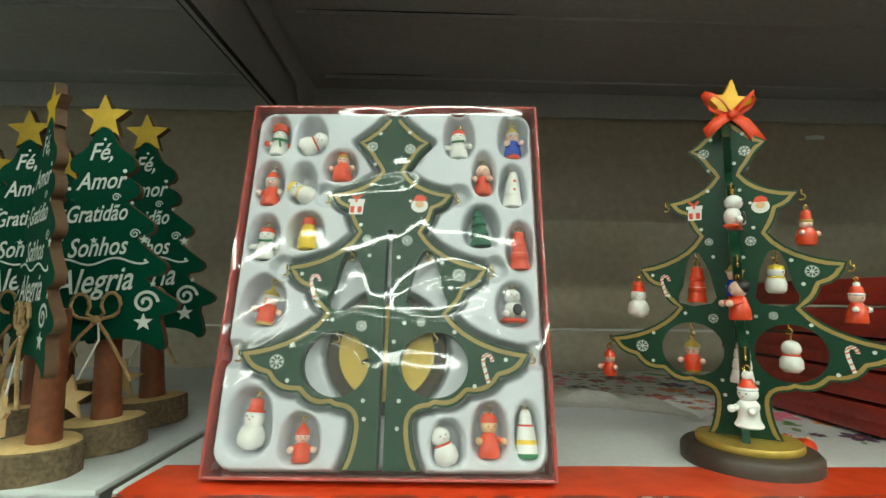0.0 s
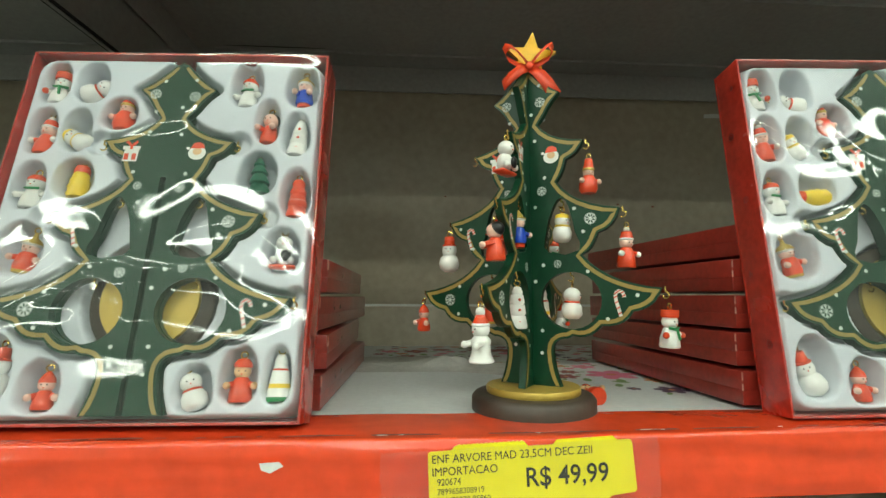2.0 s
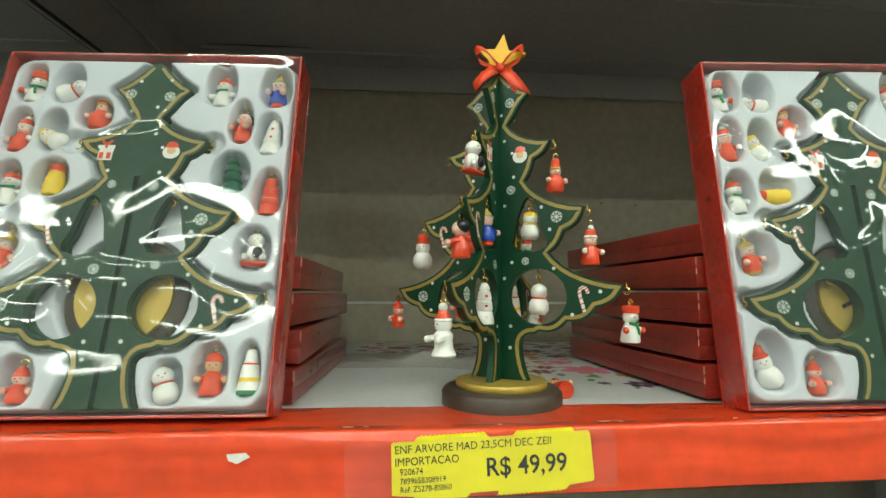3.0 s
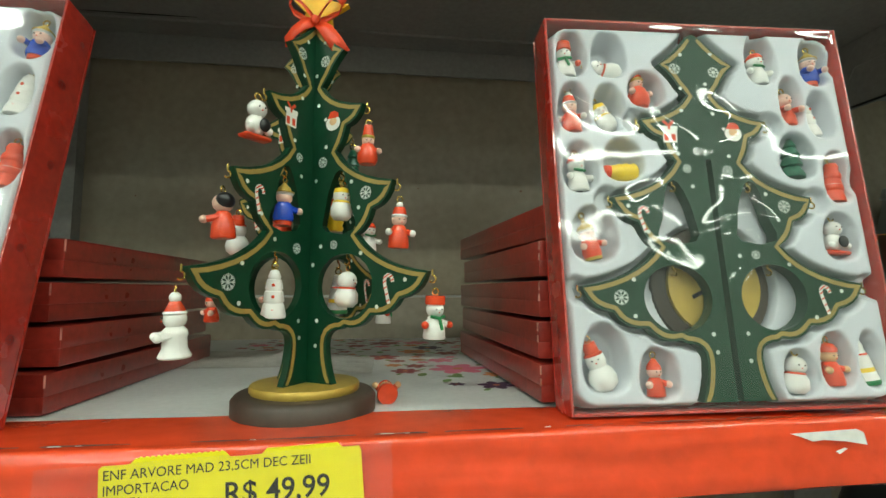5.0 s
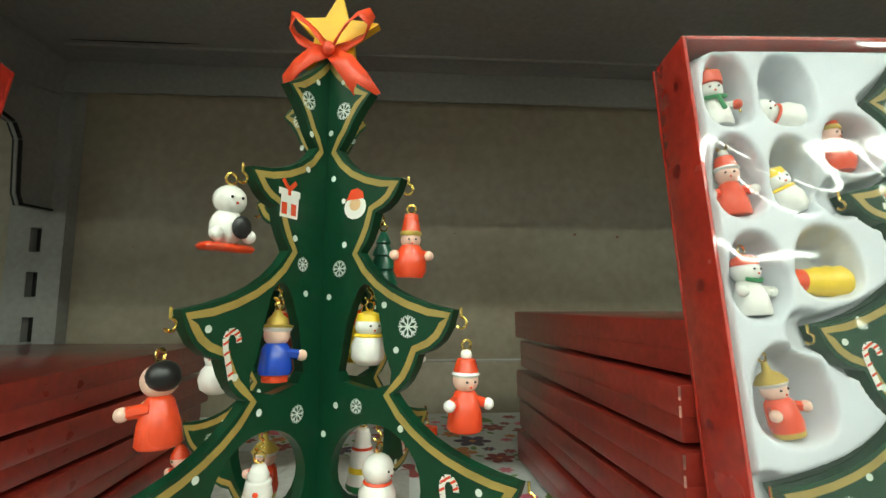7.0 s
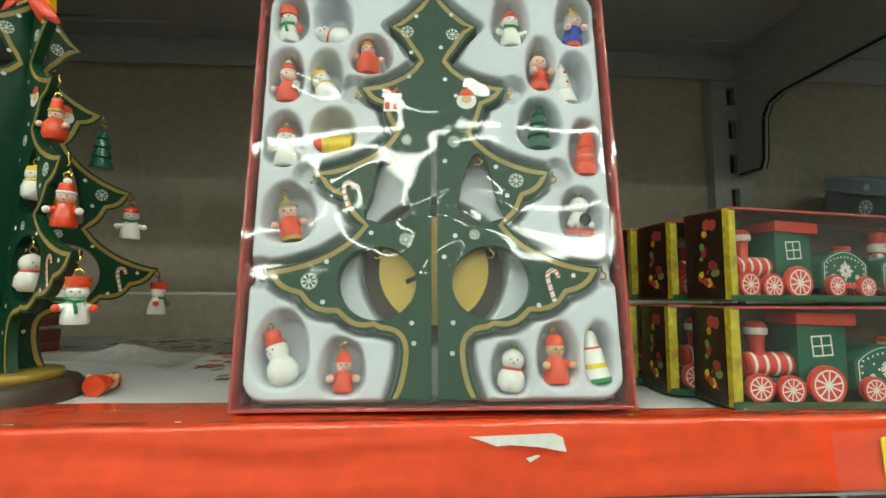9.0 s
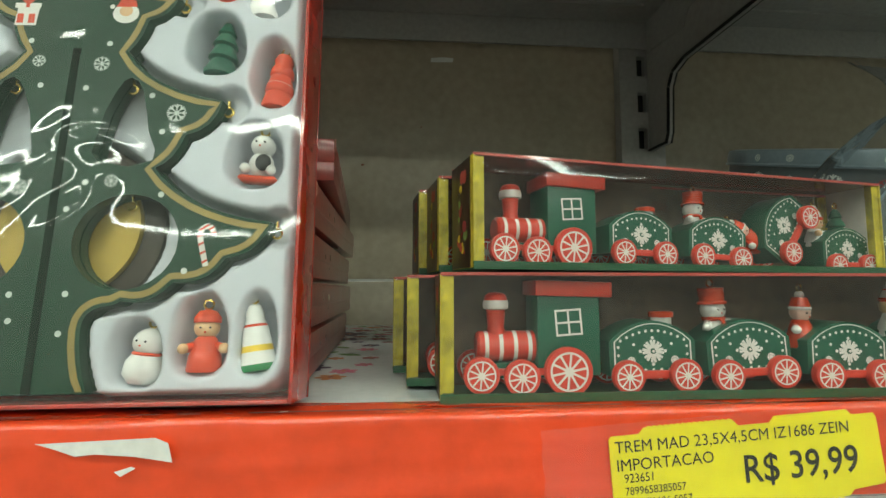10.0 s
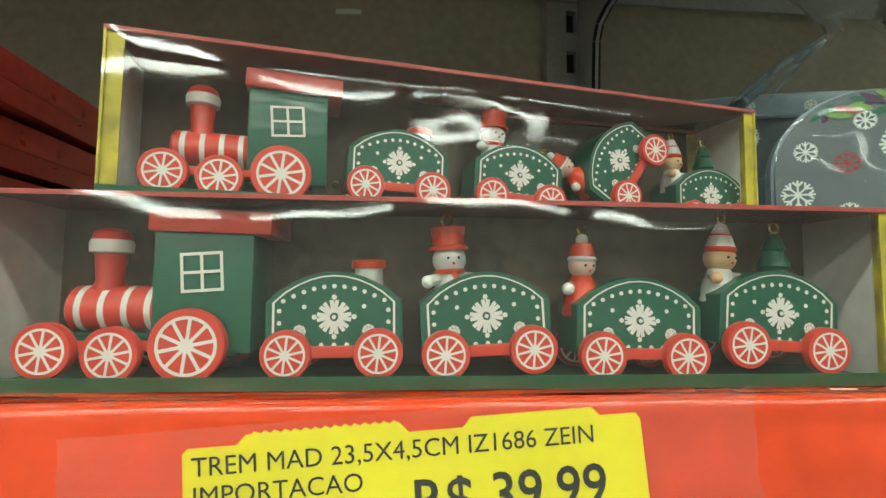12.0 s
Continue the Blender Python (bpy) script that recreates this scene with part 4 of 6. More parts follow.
sol = bow.modifiers.new("thickness", "SOLIDIFY")
sol.thickness = 0.0004

DIRS = {1: (math.cos(radians(ANG)), math.sin(radians(ANG))), 2: (math.cos(radians(ANG2)), math.sin(radians(ANG2)))}


def hang(kind, plane, s, z, turn, scale=0.97, drop=0.0):
    """Hang a figure by its eye under a hook: plane 1 or 2, s along it, z above the shelf."""
    dx, dy = DIRS[plane]
    top = {"snowman_tophat": 26, "snow_girl": 27.6, "santa_cone": 25, "santa_mitts": 25.2, "mitten_snowman": 22, "doll": 21.4, "blue_soldier": 23.6, "red_soldier": 23.6, "white_tower": 25, "red_tower": 24.4, "bell": 24.2, "beehive": 20.8,
           "green_tree": 24.8, "bear_on_sled": 19.8, "yellow_snowman": 19, "plain_snowman": 20, "drummer": 22.4, "elf": 19.2, "armed_snowman": 21.2}[kind]
    h = (top + 3.0) * 0.001 * scale
    p = TREE @ Vector((dx * s, dy * s, z - 0.0062))
    put_figure(kind, T(p.x, p.y, p.z - h - drop) @ pose(0, 0, 0, 2, 1, turn), " on a tree", scale)


hang("santa_cone", 1, 0.0385, 0.1652, 10, 0.86, 0.0035)
hang("santa_mitts", 1, 0.0585, 0.1208, 20, 0.93, 0.003)
hang("mitten_snowman", 1, 0.0790, 0.0735, 25, 0.95, 0.0025)
hang("snowman_tophat", 1, -0.0585, 0.1208, -15)
hang("elf", 1, -0.0790, 0.0735, -50)
hang("yellow_snowman", 1, 0.0215, 0.1300, 30)
hang("red_tower", 1, -0.0215, 0.1300, 0)
hang("plain_snowman", 1, 0.0262, 0.0840, 60)
hang("red_soldier", 1, -0.0262, 0.0840, -40)
hang("bear_on_sled", 2, -0.0425, 0.1652, 48, 1.02, -0.0020)
hang("doll", 2, -0.0585, 0.1208, -100, 0.97, 0.004)
hang("snow_girl", 2, -0.0790, 0.0735, -60, 0.94, 0.002)
hang("blue_soldier", 2, -0.0215, 0.1300, 140)
hang("white_tower", 2, -0.0262, 0.0840, 0)
hang("green_tree", 2, 0.0385, 0.1652, 0)
hang("armed_snowman", 2, 0.0585, 0.1208, 30)
hang("mitten_snowman", 2, 0.0790, 0.0735, 90)
hang("beehive", 2, 0.0215, 0.1300, 0)
hang("bell", 2, 0.0262, 0.0840, 0)
# one that has dropped onto the shelf
put_figure("drummer", T(0.2755, 0.2960, S + 0.0062) @ pose(0, 0, 0, -90, 0, 4), " ornament lying on the shelf", 1.0)

# ---- the boxed sets ----
BW, BH, BD = 0.181, 0.2195, 0.024
POCKETS = [  # centre u, v, width, height in mm
    (15.8, 199.2, 19.3, 31.8), (37.7, 199, 22, 31), (58.1, 177.7, 22.8, 24), (131.4, 199.3, 21.2, 34.9), (166.0, 199.0, 21.5, 34),
    (14.8, 165.6, 19.9, 33), (35.1, 165.7, 19.6, 31.6), (146.7, 172.8, 16.3, 34), (164.1, 164.7, 19, 32), (15.8, 130.2, 21, 32), (40.3, 134.6, 23.7, 26.5),
    (144.5, 138.4, 23.6, 30), (167.4, 125.8, 18.8, 33.6), (20.4, 92.3, 27, 32.6), (162.3, 91, 22.3, 29), (21, 27.4, 26, 38), (48.5, 19.2, 22.7, 29), (125.3, 17.6, 20.4, 27.4), (147.2, 24, 20.7, 32.7), (166.8, 24.2, 16, 32.8)]
KINDS = ["mitten_snowman", "plain_snowman", "santa_cone", "armed_snowman", "blue_soldier", "santa_mitts", "yellow_snowman", "doll", "white_tower", "armed_snowman", "beehive",
         "green_tree", "red_tower", "red_soldier", "bear_on_sled", "snowman_tophat", "elf", "plain_snowman", "drummer", "bell"]
PSC = 1.035
PV = 0.0045 - 0.0155 * PSC


def inside_distance(px, py, poly):
    """Signed distance of many points to a closed outline, positive inside."""
    best = np.full(px.shape, 1.0)
    ins = np.zeros(px.shape, bool)
    n = len(poly)
    for i in range(n):
        (x0, y0), (x1, y1) = poly[i], poly[(i + 1) % n]
        dx, dy = x1 - x0, y1 - y0
        t = np.clip(((px - x0) * dx + (py - y0) * dy) / (dx * dx + dy * dy + 1e-12), 0, 1)
        best = np.minimum(best, np.hypot(px - x0 - t * dx, py - y0 - t * dy))
        if y0 != y1:
            ins ^= ((y0 > py) != (y1 > py)) & (px < dx * (py - y0) / (y1 - y0) + x0)
    return np.where(ins, best, -best)


def smooth01(a):
    a = np.clip(a, 0, 1)
    return a * a * (3 - 2 * a)


def tray_mesh():
    nx, ny = 170, 206
    m = 0.0030
    us, vs = np.linspace(m, BW - m, nx), np.linspace(m, BH - m, ny)
    U, V = np.meshgrid(us, vs)
    D = np.zeros(U.shape)
    for cu, cv, w, h in POCKETS:
        du, dv = (U - cu / 1000) / (w / 2000), (V - cv / 1000) / (h / 2000)
        wide = 1.0 - 0.16 * np.clip(dv, -1, 1)
        r = (np.abs(du / wide) ** 2.4 + np.abs(dv) ** 2.4) ** (1 / 2.4)
        D = np.maximum(D, 0.0155 * smooth01((1.0 - r) * min(w, h) / 2000 / 0.0042))
    poly = [(BW / 2 + x * PSC, PV + y * PSC) for x, y in tree_outline()]
    sd = inside_distance(U, V, poly)
    D = np.maximum(D, 0.0104 * smooth01((sd + 0.0042) / 0.0030))
    for s in (1, -1):
        for x, y in HOOKS[:3]:
            r = np.hypot(U - (BW / 2 + s * (x + 0.003) * PSC), V - (PV + (y - 0.002) * PSC))
            D = np.maximum(D, 0.006 * smooth01((0.0085 - r) / 0.0035))
    r = np.hypot(U - BW / 2, V - 0.0652)
    D = np.maximum(D, 0.0199 * smooth01((0.0385 - r) / 0.003))
    Z = -0.0022 - D
    # rounded rim
    rad = 0.0115
    qx, qy = np.abs(U - BW / 2) - (BW / 2 - m - rad), np.abs(V - BH / 2) - (BH / 2 - m - rad)
    e = rad - np.minimum(np.maximum(qx, qy), 0) - np.hypot(np.maximum(qx, 0), np.maximum(qy, 0))
    Z -= 0.012 * smooth01(-e / 0.002)
    Z -= 0.006 * (1 - smooth01(e / 0.0022))
    verts = np.stack([U, V, Z], -1).reshape(-1, 3)
    idx = np.arange(nx * ny).reshape(ny, nx)
    faces = np.stack([idx[:-1, :-1], idx[:-1, 1:], idx[1:, 1:], idx[1:, :-1]], -1).reshape(-1, 4)
    me = bpy.data.meshes.new("tray")
    me.from_pydata(verts.tolist(), [], faces.tolist())
    me.materials.append(M["tray"])
    me.polygons.foreach_set("use_smooth", [True] * len(me.polygons))
    return me


TRAY = tray_mesh()


def film_mesh(seed):
    """Shrunk film: broad soft waves with a few curved folds."""
    nx, ny = 150, 180
    rng = random.Random(int(seed * 10))
    u, v = np.meshgrid(np.linspace(0, BW, nx + 1), np.linspace(0, BH, ny + 1))
    z = np.zeros(u.shape)
    for j in range(ny + 1):
        for i in range(nx + 1):
            a, b = u[j, i], v[j, i]
            wx, wy = noise.noise((a * 15, b * 15, seed + 9)), noise.noise((a * 15, b * 15, seed + 4))
            z[j, i] = 0.00112 * noise.noise((a * 20 + 0.8 * wx, b * 32 + 0.8 * wy, seed)) + 0.00007 * noise.noise((a * 40 + wx, b * 50 + wy, seed + 7))
    for i in range(9):
        g = math.radians(rng.gauss(0, 24) if i % 4 else rng.uniform(50, 120))
        cu, cv, cs, sn = rng.uniform(0.02, BW - 0.02), BH * rng.uniform(0.30, 0.92), math.cos(g), math.sin(g)
        ln, bend, wid, amp = rng.uniform(0.022, 0.048), rng.uniform(-0.7, 0.7), rng.uniform(0.0055, 0.0090), rng.uniform(0.0006, 0.0012)
        p, q = (u - cu) * cs + (v - cv) * sn, (v - cv) * cs - (u - cu) * sn
        f = np.clip(1 - (p / ln) ** 2, 0, 1) ** 2
        z += amp * f * np.exp(-((q - bend * p * p / ln) / wid) ** 2)
    e = np.minimum(np.minimum(u, BW - u), np.minimum(v, BH - v))
    z = 0.0004 + smooth01(e / 0.009) * (z + 0.0004)
    idx = np.arange((nx + 1) * (ny + 1)).reshape(ny + 1, nx + 1)
    faces = np.stack([idx[:-1, :-1], idx[:-1, 1:], idx[1:, 1:], idx[1:, :-1]], -1).reshape(-1, 4)
    me = bpy.data.meshes.new("film")
    me.from_pydata(np.stack([u, v, z], -1).reshape(-1, 3).tolist(), [], faces.tolist())
    me.materials.append(M["film"])
    me.polygons.foreach_set("use_smooth", [True] * len(me.polygons))
    return me


def carton(parent):
    t = 0.0016
    c = part("carton_back", one_box(0, BW, 0, BH, -BD, -BD + t, 0.0004), "cardred", parent, "red card back")
    for d in ((0, t, 0, BH), (BW - t, BW, 0, BH), (t, BW - t, 0, t), (t, BW - t, BH - t, BH)):
        part("carton_side", one_box(*d, -BD + t, 0.0, 0.0009), "cardred", parent, "glossy red card side")
    for x, s in ((-0.00012, 1), (BW + 0.00012, -1)):
        m = Matrix(((0, 0, -s, x), (0, 1, 0, 0), (s, 0, 0, -BD / 2), (0, 0, 0, 1)))
        for v, o, r in ((0.040, 0.003, 0.0026), (0.082, -0.004, 0.0020), (0.128, 0.002, 0.0024), (0.172, -0.003, 0.0028), (0.203, 0.004, 0.0018)):
            bm = bmesh.new()
            flake(bm, o, v, r, 0, m, 0)
            part("printed_snowflake", bm, "cardprint", parent, "dark red printed snowflake", smooth=False)


def boxed_set(m, seed, turns):
    b = thing("ornament_gift_box", "open red gift box of ornaments under clear wrinkled film", "gift box", m, group="boxed ornament sets")
    carton(b)
    part("tray", TRAY, None, b, "white vacuum-formed plastic tray")
    f = part("film", film_mesh(seed), None, b, "clear wrinkled plastic film")
    f.visible_shadow = False
    # the flat tree lying in its hollow
    pm = m @ T(BW / 2, PV, -0.0052) @ Matrix.Diagonal((PSC, PSC, 1, 1))
    flat_tree = thing("flat_tree_panel", "green slotted wooden tree panel lying in a white tray", "tree panel", pm, group="flat tree panels")
    dress_panel(flat_tree, True, I4)
    part("rear_panel", PANEL_SLOT, None, flat_tree, "second green panel stacked below", T(0.0004, 0.0003, -0.0043))
    disc = thing("tree_base", "dark brown wooden base with gold disc under a tree panel", "tree base", m @ T(BW / 2, 0.0652, -0.0213), group="boxed tree bases")
    bm = bmesh.new()
    lathe(bm, [(0, 0.0), (0.0340, 0.0), (0.0344, 0.0010), (0.0344, 0.0055), (0.0325, 0.0070), (0, 0.0070)], seg=40)
    part("base", bm, "brown", disc)
    bm = bmesh.new()
    lathe(bm, [(0, 0.0070), (0.0270, 0.0070), (0.0272, 0.0078), (0.0268, 0.0092), (0, 0.0092)], seg=40)
    part("base_plate", bm, "gold", disc, "gold painted disc")
    # black bars on the disc stand in for the shade in its slot
    bm = bmesh.new()
    box(bm, -0.0150, -0.0045, -0.0012, 0.0012, 0.0090, 0.0096, pose(0, 0, 0, 0, 0, 25), mi=0)
    box(bm, 0.0045, 0.0150, -0.0012, 0.0012, 0.0090, 0.0096, pose(0, 0, 0, 0, 0, 25), mi=0)
    part("slot", bm, "dark", disc, "black bars for the shade in the disc's slot")
    # figures lying in the pockets, face up
    for (cu, cv, w, h), kind, (turn, dx, dy) in zip(POCKETS, KINDS, turns):
        mm = m @ T((cu + dx) / 1000, (cv - h * 0.5 + 3.0 + dy) / 1000, -0.0085) @ pose(0, 0, 0, 0, 0, turn) @ pose(0, 0, 0, -90, 0, 0) @ pose(0, 0, 0, 0, 0, random.uniform(-22, 22))
        put_figure(kind, mm, " in a tray", 1.0)
    return b


turns_a = [(0, 0, 0), (-62, -8, 5), (0, 0, 0), (0, 0, 0), (0, 0, 0), (0, 0, 0), (62, 7, 4), (0, 0, 1), (-4, 0, 0), (0, 0, 0), (0, 0, 0), (4, 0, 0), (0, 0, 0), (-8, 0, 0), (0, 0, 2), (-3, 0, 2), (0, 0, 0), (20, 1, 0), (0, 0, 0), (0, 0, 0)]
turns_b = [(4, -2, 0), (75, 8, 2), (2, -2, 0), (0, 1, 0), (-4, 0, 0), (2, 0, 0), (24, 2, 0), (0, 0, 0), (8, -4, 0), (2, 0, 0), (88, 9, 4), (-4, 0, 0), (-6, 0, 0), (12, 1, 0), (-4, 0, 2), (20, 2, 0), (0, 0, 0), (-8, 0, 0), (0, 0, 0), (8, 0, 0)]
MA = frame_of((-0.0785, 0.2450, 1.3052), (0.1045, 0.2390, 1.3060), (-0.0765, 0.2900, 1.5165))
MB = frame_of((0.3640, 0.2470, 1.3035), (0.5445, 0.2415, 1.3055), (0.3590, 0.2720, 1.5180))
boxed_set(MA, 3.9, turns_a)
boxed_set(MB, 5.7, turns_b)


# ---- the stacks of closed boxes behind ----
def closed_box():
    b = thing("stacked_gift_box", "closed glossy red gift box lying flat in a stack", "gift box", group="stacked gift boxes")
    w, d, h = 0.1800, 0.220, 0.0232
    part("body", one_box(-w / 2, w / 2, 0, d, 0.0006, h * 0.44, 0.0014), "card", b)
    lid = part("lid", one_box(-w / 2 - 0.0003, w / 2 + 0.0003, -0.0003, d + 0.0003, h * 0.41, h - 0.0016, 0.0020), "card", b, "slightly proud red lid")
    # pale worn card along the front corners
    wr = random.Random(5)
    for sx in (-1, 1):
        x = sx * (w / 2 + 0.0003)
        for k in range(4):
            z = h * 0.42 + wr.uniform(0, h * 0.44)
            l = wr.uniform(0.002, 0.006)
            bm = bmesh.new()
            bar_m = T(x - sx * 0.00015, -0.00035, z) @ pose(0, 0, 0, 0, 0, 45)
            box(bm, -0.0004, 0.0004, -0.0004, 0.0004, 0, min(l, h * 0.9 - z), bar_m)
            part("worn_corner", bm, "wornedge", lid, "pale worn corner")
    return b


first_box = closed_box()
first_box.matrix_world = T(0.0135, 0.288, S + 0.0008) @ pose(0, 0, 0, 0, 0, -1)
for i, (dx, dy, r) in enumerate(((0.002, 0.003, 1.4), (-0.003, 0.005, -1.6), (0.001, 0.004, 0.8))):
    copy_thing(first_box, T(0.0135 + dx, 0.288 + dy, S + 0.0008 + 0.0233 * (i + 1)) @ pose(0, 0, 0, 0, 0, r))
for i, (dx, dy, r) in enumerate(((-0.001, 0.000, 2.8), (-0.001, 0.003, 2.0), (0.000, 0.004, 2.8), (0.001, 0.005, 2.0), (0.008, 0.010, 5.0))):
    copy_thing(first_box, T(0.4505 + dx, 0.284 + dy, S + 0.0025 + 0.0233 * i) @ pose(0, 0, 0, 0, 0, r))


# ---- wooden toy trains in window boxes ----
def wagon_profile():
    w, h, top = 0.0178, 0.0135, 0.0215
    pts = [(-w, 0), (w, 0), (w, h)]
    pts += [(w - 2 * w * k / 10, h + (top - h) * math.sin(math.pi * k / 10) ** 0.8) for k in range(1, 10)]
    return pts + [(-w, h)]


WP = wagon_profile()
XZ = Matrix(((1, 0, 0, 0), (0, 0, -1, 0), (0, 1, 0, 0), (0, 0, 0, 1)))   # local x, y drawn upright, facing -y


def wheel_meshes(r):
    bm = bmesh.new()
    m = XZ
    lathe(bm, [(0, 0), (r * 0.97, 0), (r, 0.0004), (r, 0.0026), (r * 0.97, 0.0030), (0, 0.0030)], m, 0, 28)
    disc = finish("wheel", bm, "trainred", True, 35)
    bm = bmesh.new()
    z = 0.00306
    ring_o, ring_i = ellipse(0, 0, r * 0.80, n=28), ellipse(0, 0, r * 0.71, n=28)
    for k in range(28):
        j = (k + 1) % 28
        flat(bm, [ring_i[k], ring_o[k], ring_o[j], ring_i[j]], z, m)
    for k in range(10):
        a = 2 * math.pi * k / 10 + 0.2
        bar(bm, 0.12 * r * math.cos(a), 0.12 * r * math.sin(a), 0.74 * r * math.cos(a), 0.74 * r * math.sin(a), r * 0.095, z + 0.00002, m)
    flat(bm, ellipse(0, 0, r * 0.20, n=12), z + 0.00004, m)
    return disc, finish("painted_spokes", bm, "trainwhite", False)


WHEELS = {r: wheel_meshes(r) for r in (0.0064, 0.0070, 0.0094)}


def wheel(parent, r, x, y, z):
    w = part("wheel", WHEELS[r][0], None, parent, "red wooden wheel", T(x, y, z))
    part("painted_spokes", WHEELS[r][1], None, w, "white painted spokes")


def wagon_meshes():
    bm = bmesh.new()
    slab(bm, [WP], -0.0160, 0.0, XZ)
    bodym = finish("body", bm, "traingreen", True, 35)
    bm = bmesh.new()
    z = 0.00025
    inner = [(x * 0.90, 0.0012 + y * 0.90) for x, y in WP]
    inner2 = [(x * 0.865, 0.0016 + y * 0.865) for x, y in WP]
    n = len(WP)
    for k in range(1, n):
        j = (k + 1) % n
        flat(bm, [inner2[k], inner[k], inner[j], inner2[j]], z, XZ)
    dots = []
    for k in range(11):
        x = -0.0132 + 0.0264 * k / 10
        dots.append((x, 0.0120 + 0.0056 * math.cos(x / 0.0132 * 1.25)))
    dots += [(s * 0.0142, y) for s in (1, -1) for y in (0.0045, 0.0080, 0.0112)]
    dots += [(-0.0066 + 0.0033 * k, 0.0022) for k in range(5)]
    dots += [(s * 0.0078, 0.0122) for s in (1, -1)]
    for x, y in dots:
        flat(bm, ellipse(x, y, 0.00062, n=8), z, XZ)
    for s in (1, -1):
        flake(bm, s * 0.0090, 0.0058, 0.0017, z, XZ, 0, 0.3)
    # the large folk star
    for k in range(8):
        a = math.pi * k / 4 + math.pi / 8
        for o in (-0.23, 0.23):
            p0, p1 = (0.0011 * math.cos(a + o), 0.0095 + 0.0011 * math.sin(a + o)), (0.0045 * math.cos(a + o), 0.0095 + 0.0045 * math.sin(a + o))
            bar(bm, *p0, *p1, 0.00108, z + 0.00003 * (2 * k + 1 + (o > 0)), XZ)
    flat(bm, ellipse(0, 0.0095, 0.0006, n=10), z + 0.0006, XZ)
    for k in range(4):
        a = math.pi * k / 2
        flat(bm, ellipse(0.0052 * math.cos(a), 0.0095 + 0.0052 * math.sin(a), 0.0007, n=8), z, XZ)
    return bodym, finish("painted_pattern", bm, "trainwhite", False)


WAGON = wagon_meshes()


def wagon(m, load):
    w = thing("toy_wagon", "green wooden toy wagon with red wheels in a window box", "toy train", m, group="toy train wagons")
    part("body", WAGON[0], None, w, "", T(0, 0, 0.0062))
    part("painted_pattern", WAGON[1], None, w, "white painted snow pattern", T(0, 0, 0.0062))
    part("axle_bar", one_box(-0.0117, 0.0117, -0.0022, 0.0, 0.0052, 0.0082, 0.0004), "trainred", w)
    for x in (-0.0117, 0.0117):
        wheel(w, 0.0064, x, -0.0012, 0.0064)
        wheel(w, 0.0064, x, 0.0200, 0.0064)
    for kind, dx, dz, turn in load:
        if kind == "barrel":
            bm = bmesh.new()
            lathe(bm, [(0, 0), (0.0040, 0), (0.0040, 0.0048)], mi=0)
            lathe(bm, [(0.0048, 0.0046), (0.0049, 0.0066), (0.0044, 0.0070), (0, 0.0070)], mi=1)
            lathe(bm, [(0.0040, 0.0046), (0.0048, 0.0046)], mi=1)
            thing("toy_barrel", "small white wooden barrel with a red lid in a toy wagon", "toy", m @ T(dx, 0.008, dz), finish("barrel", bm, ["white", "red"]))
        else:
            put_figure(kind, m @ T(dx, 0.008, dz) @ pose(0, 0, 0, 0, 0, turn), " in a wagon", 0.95)


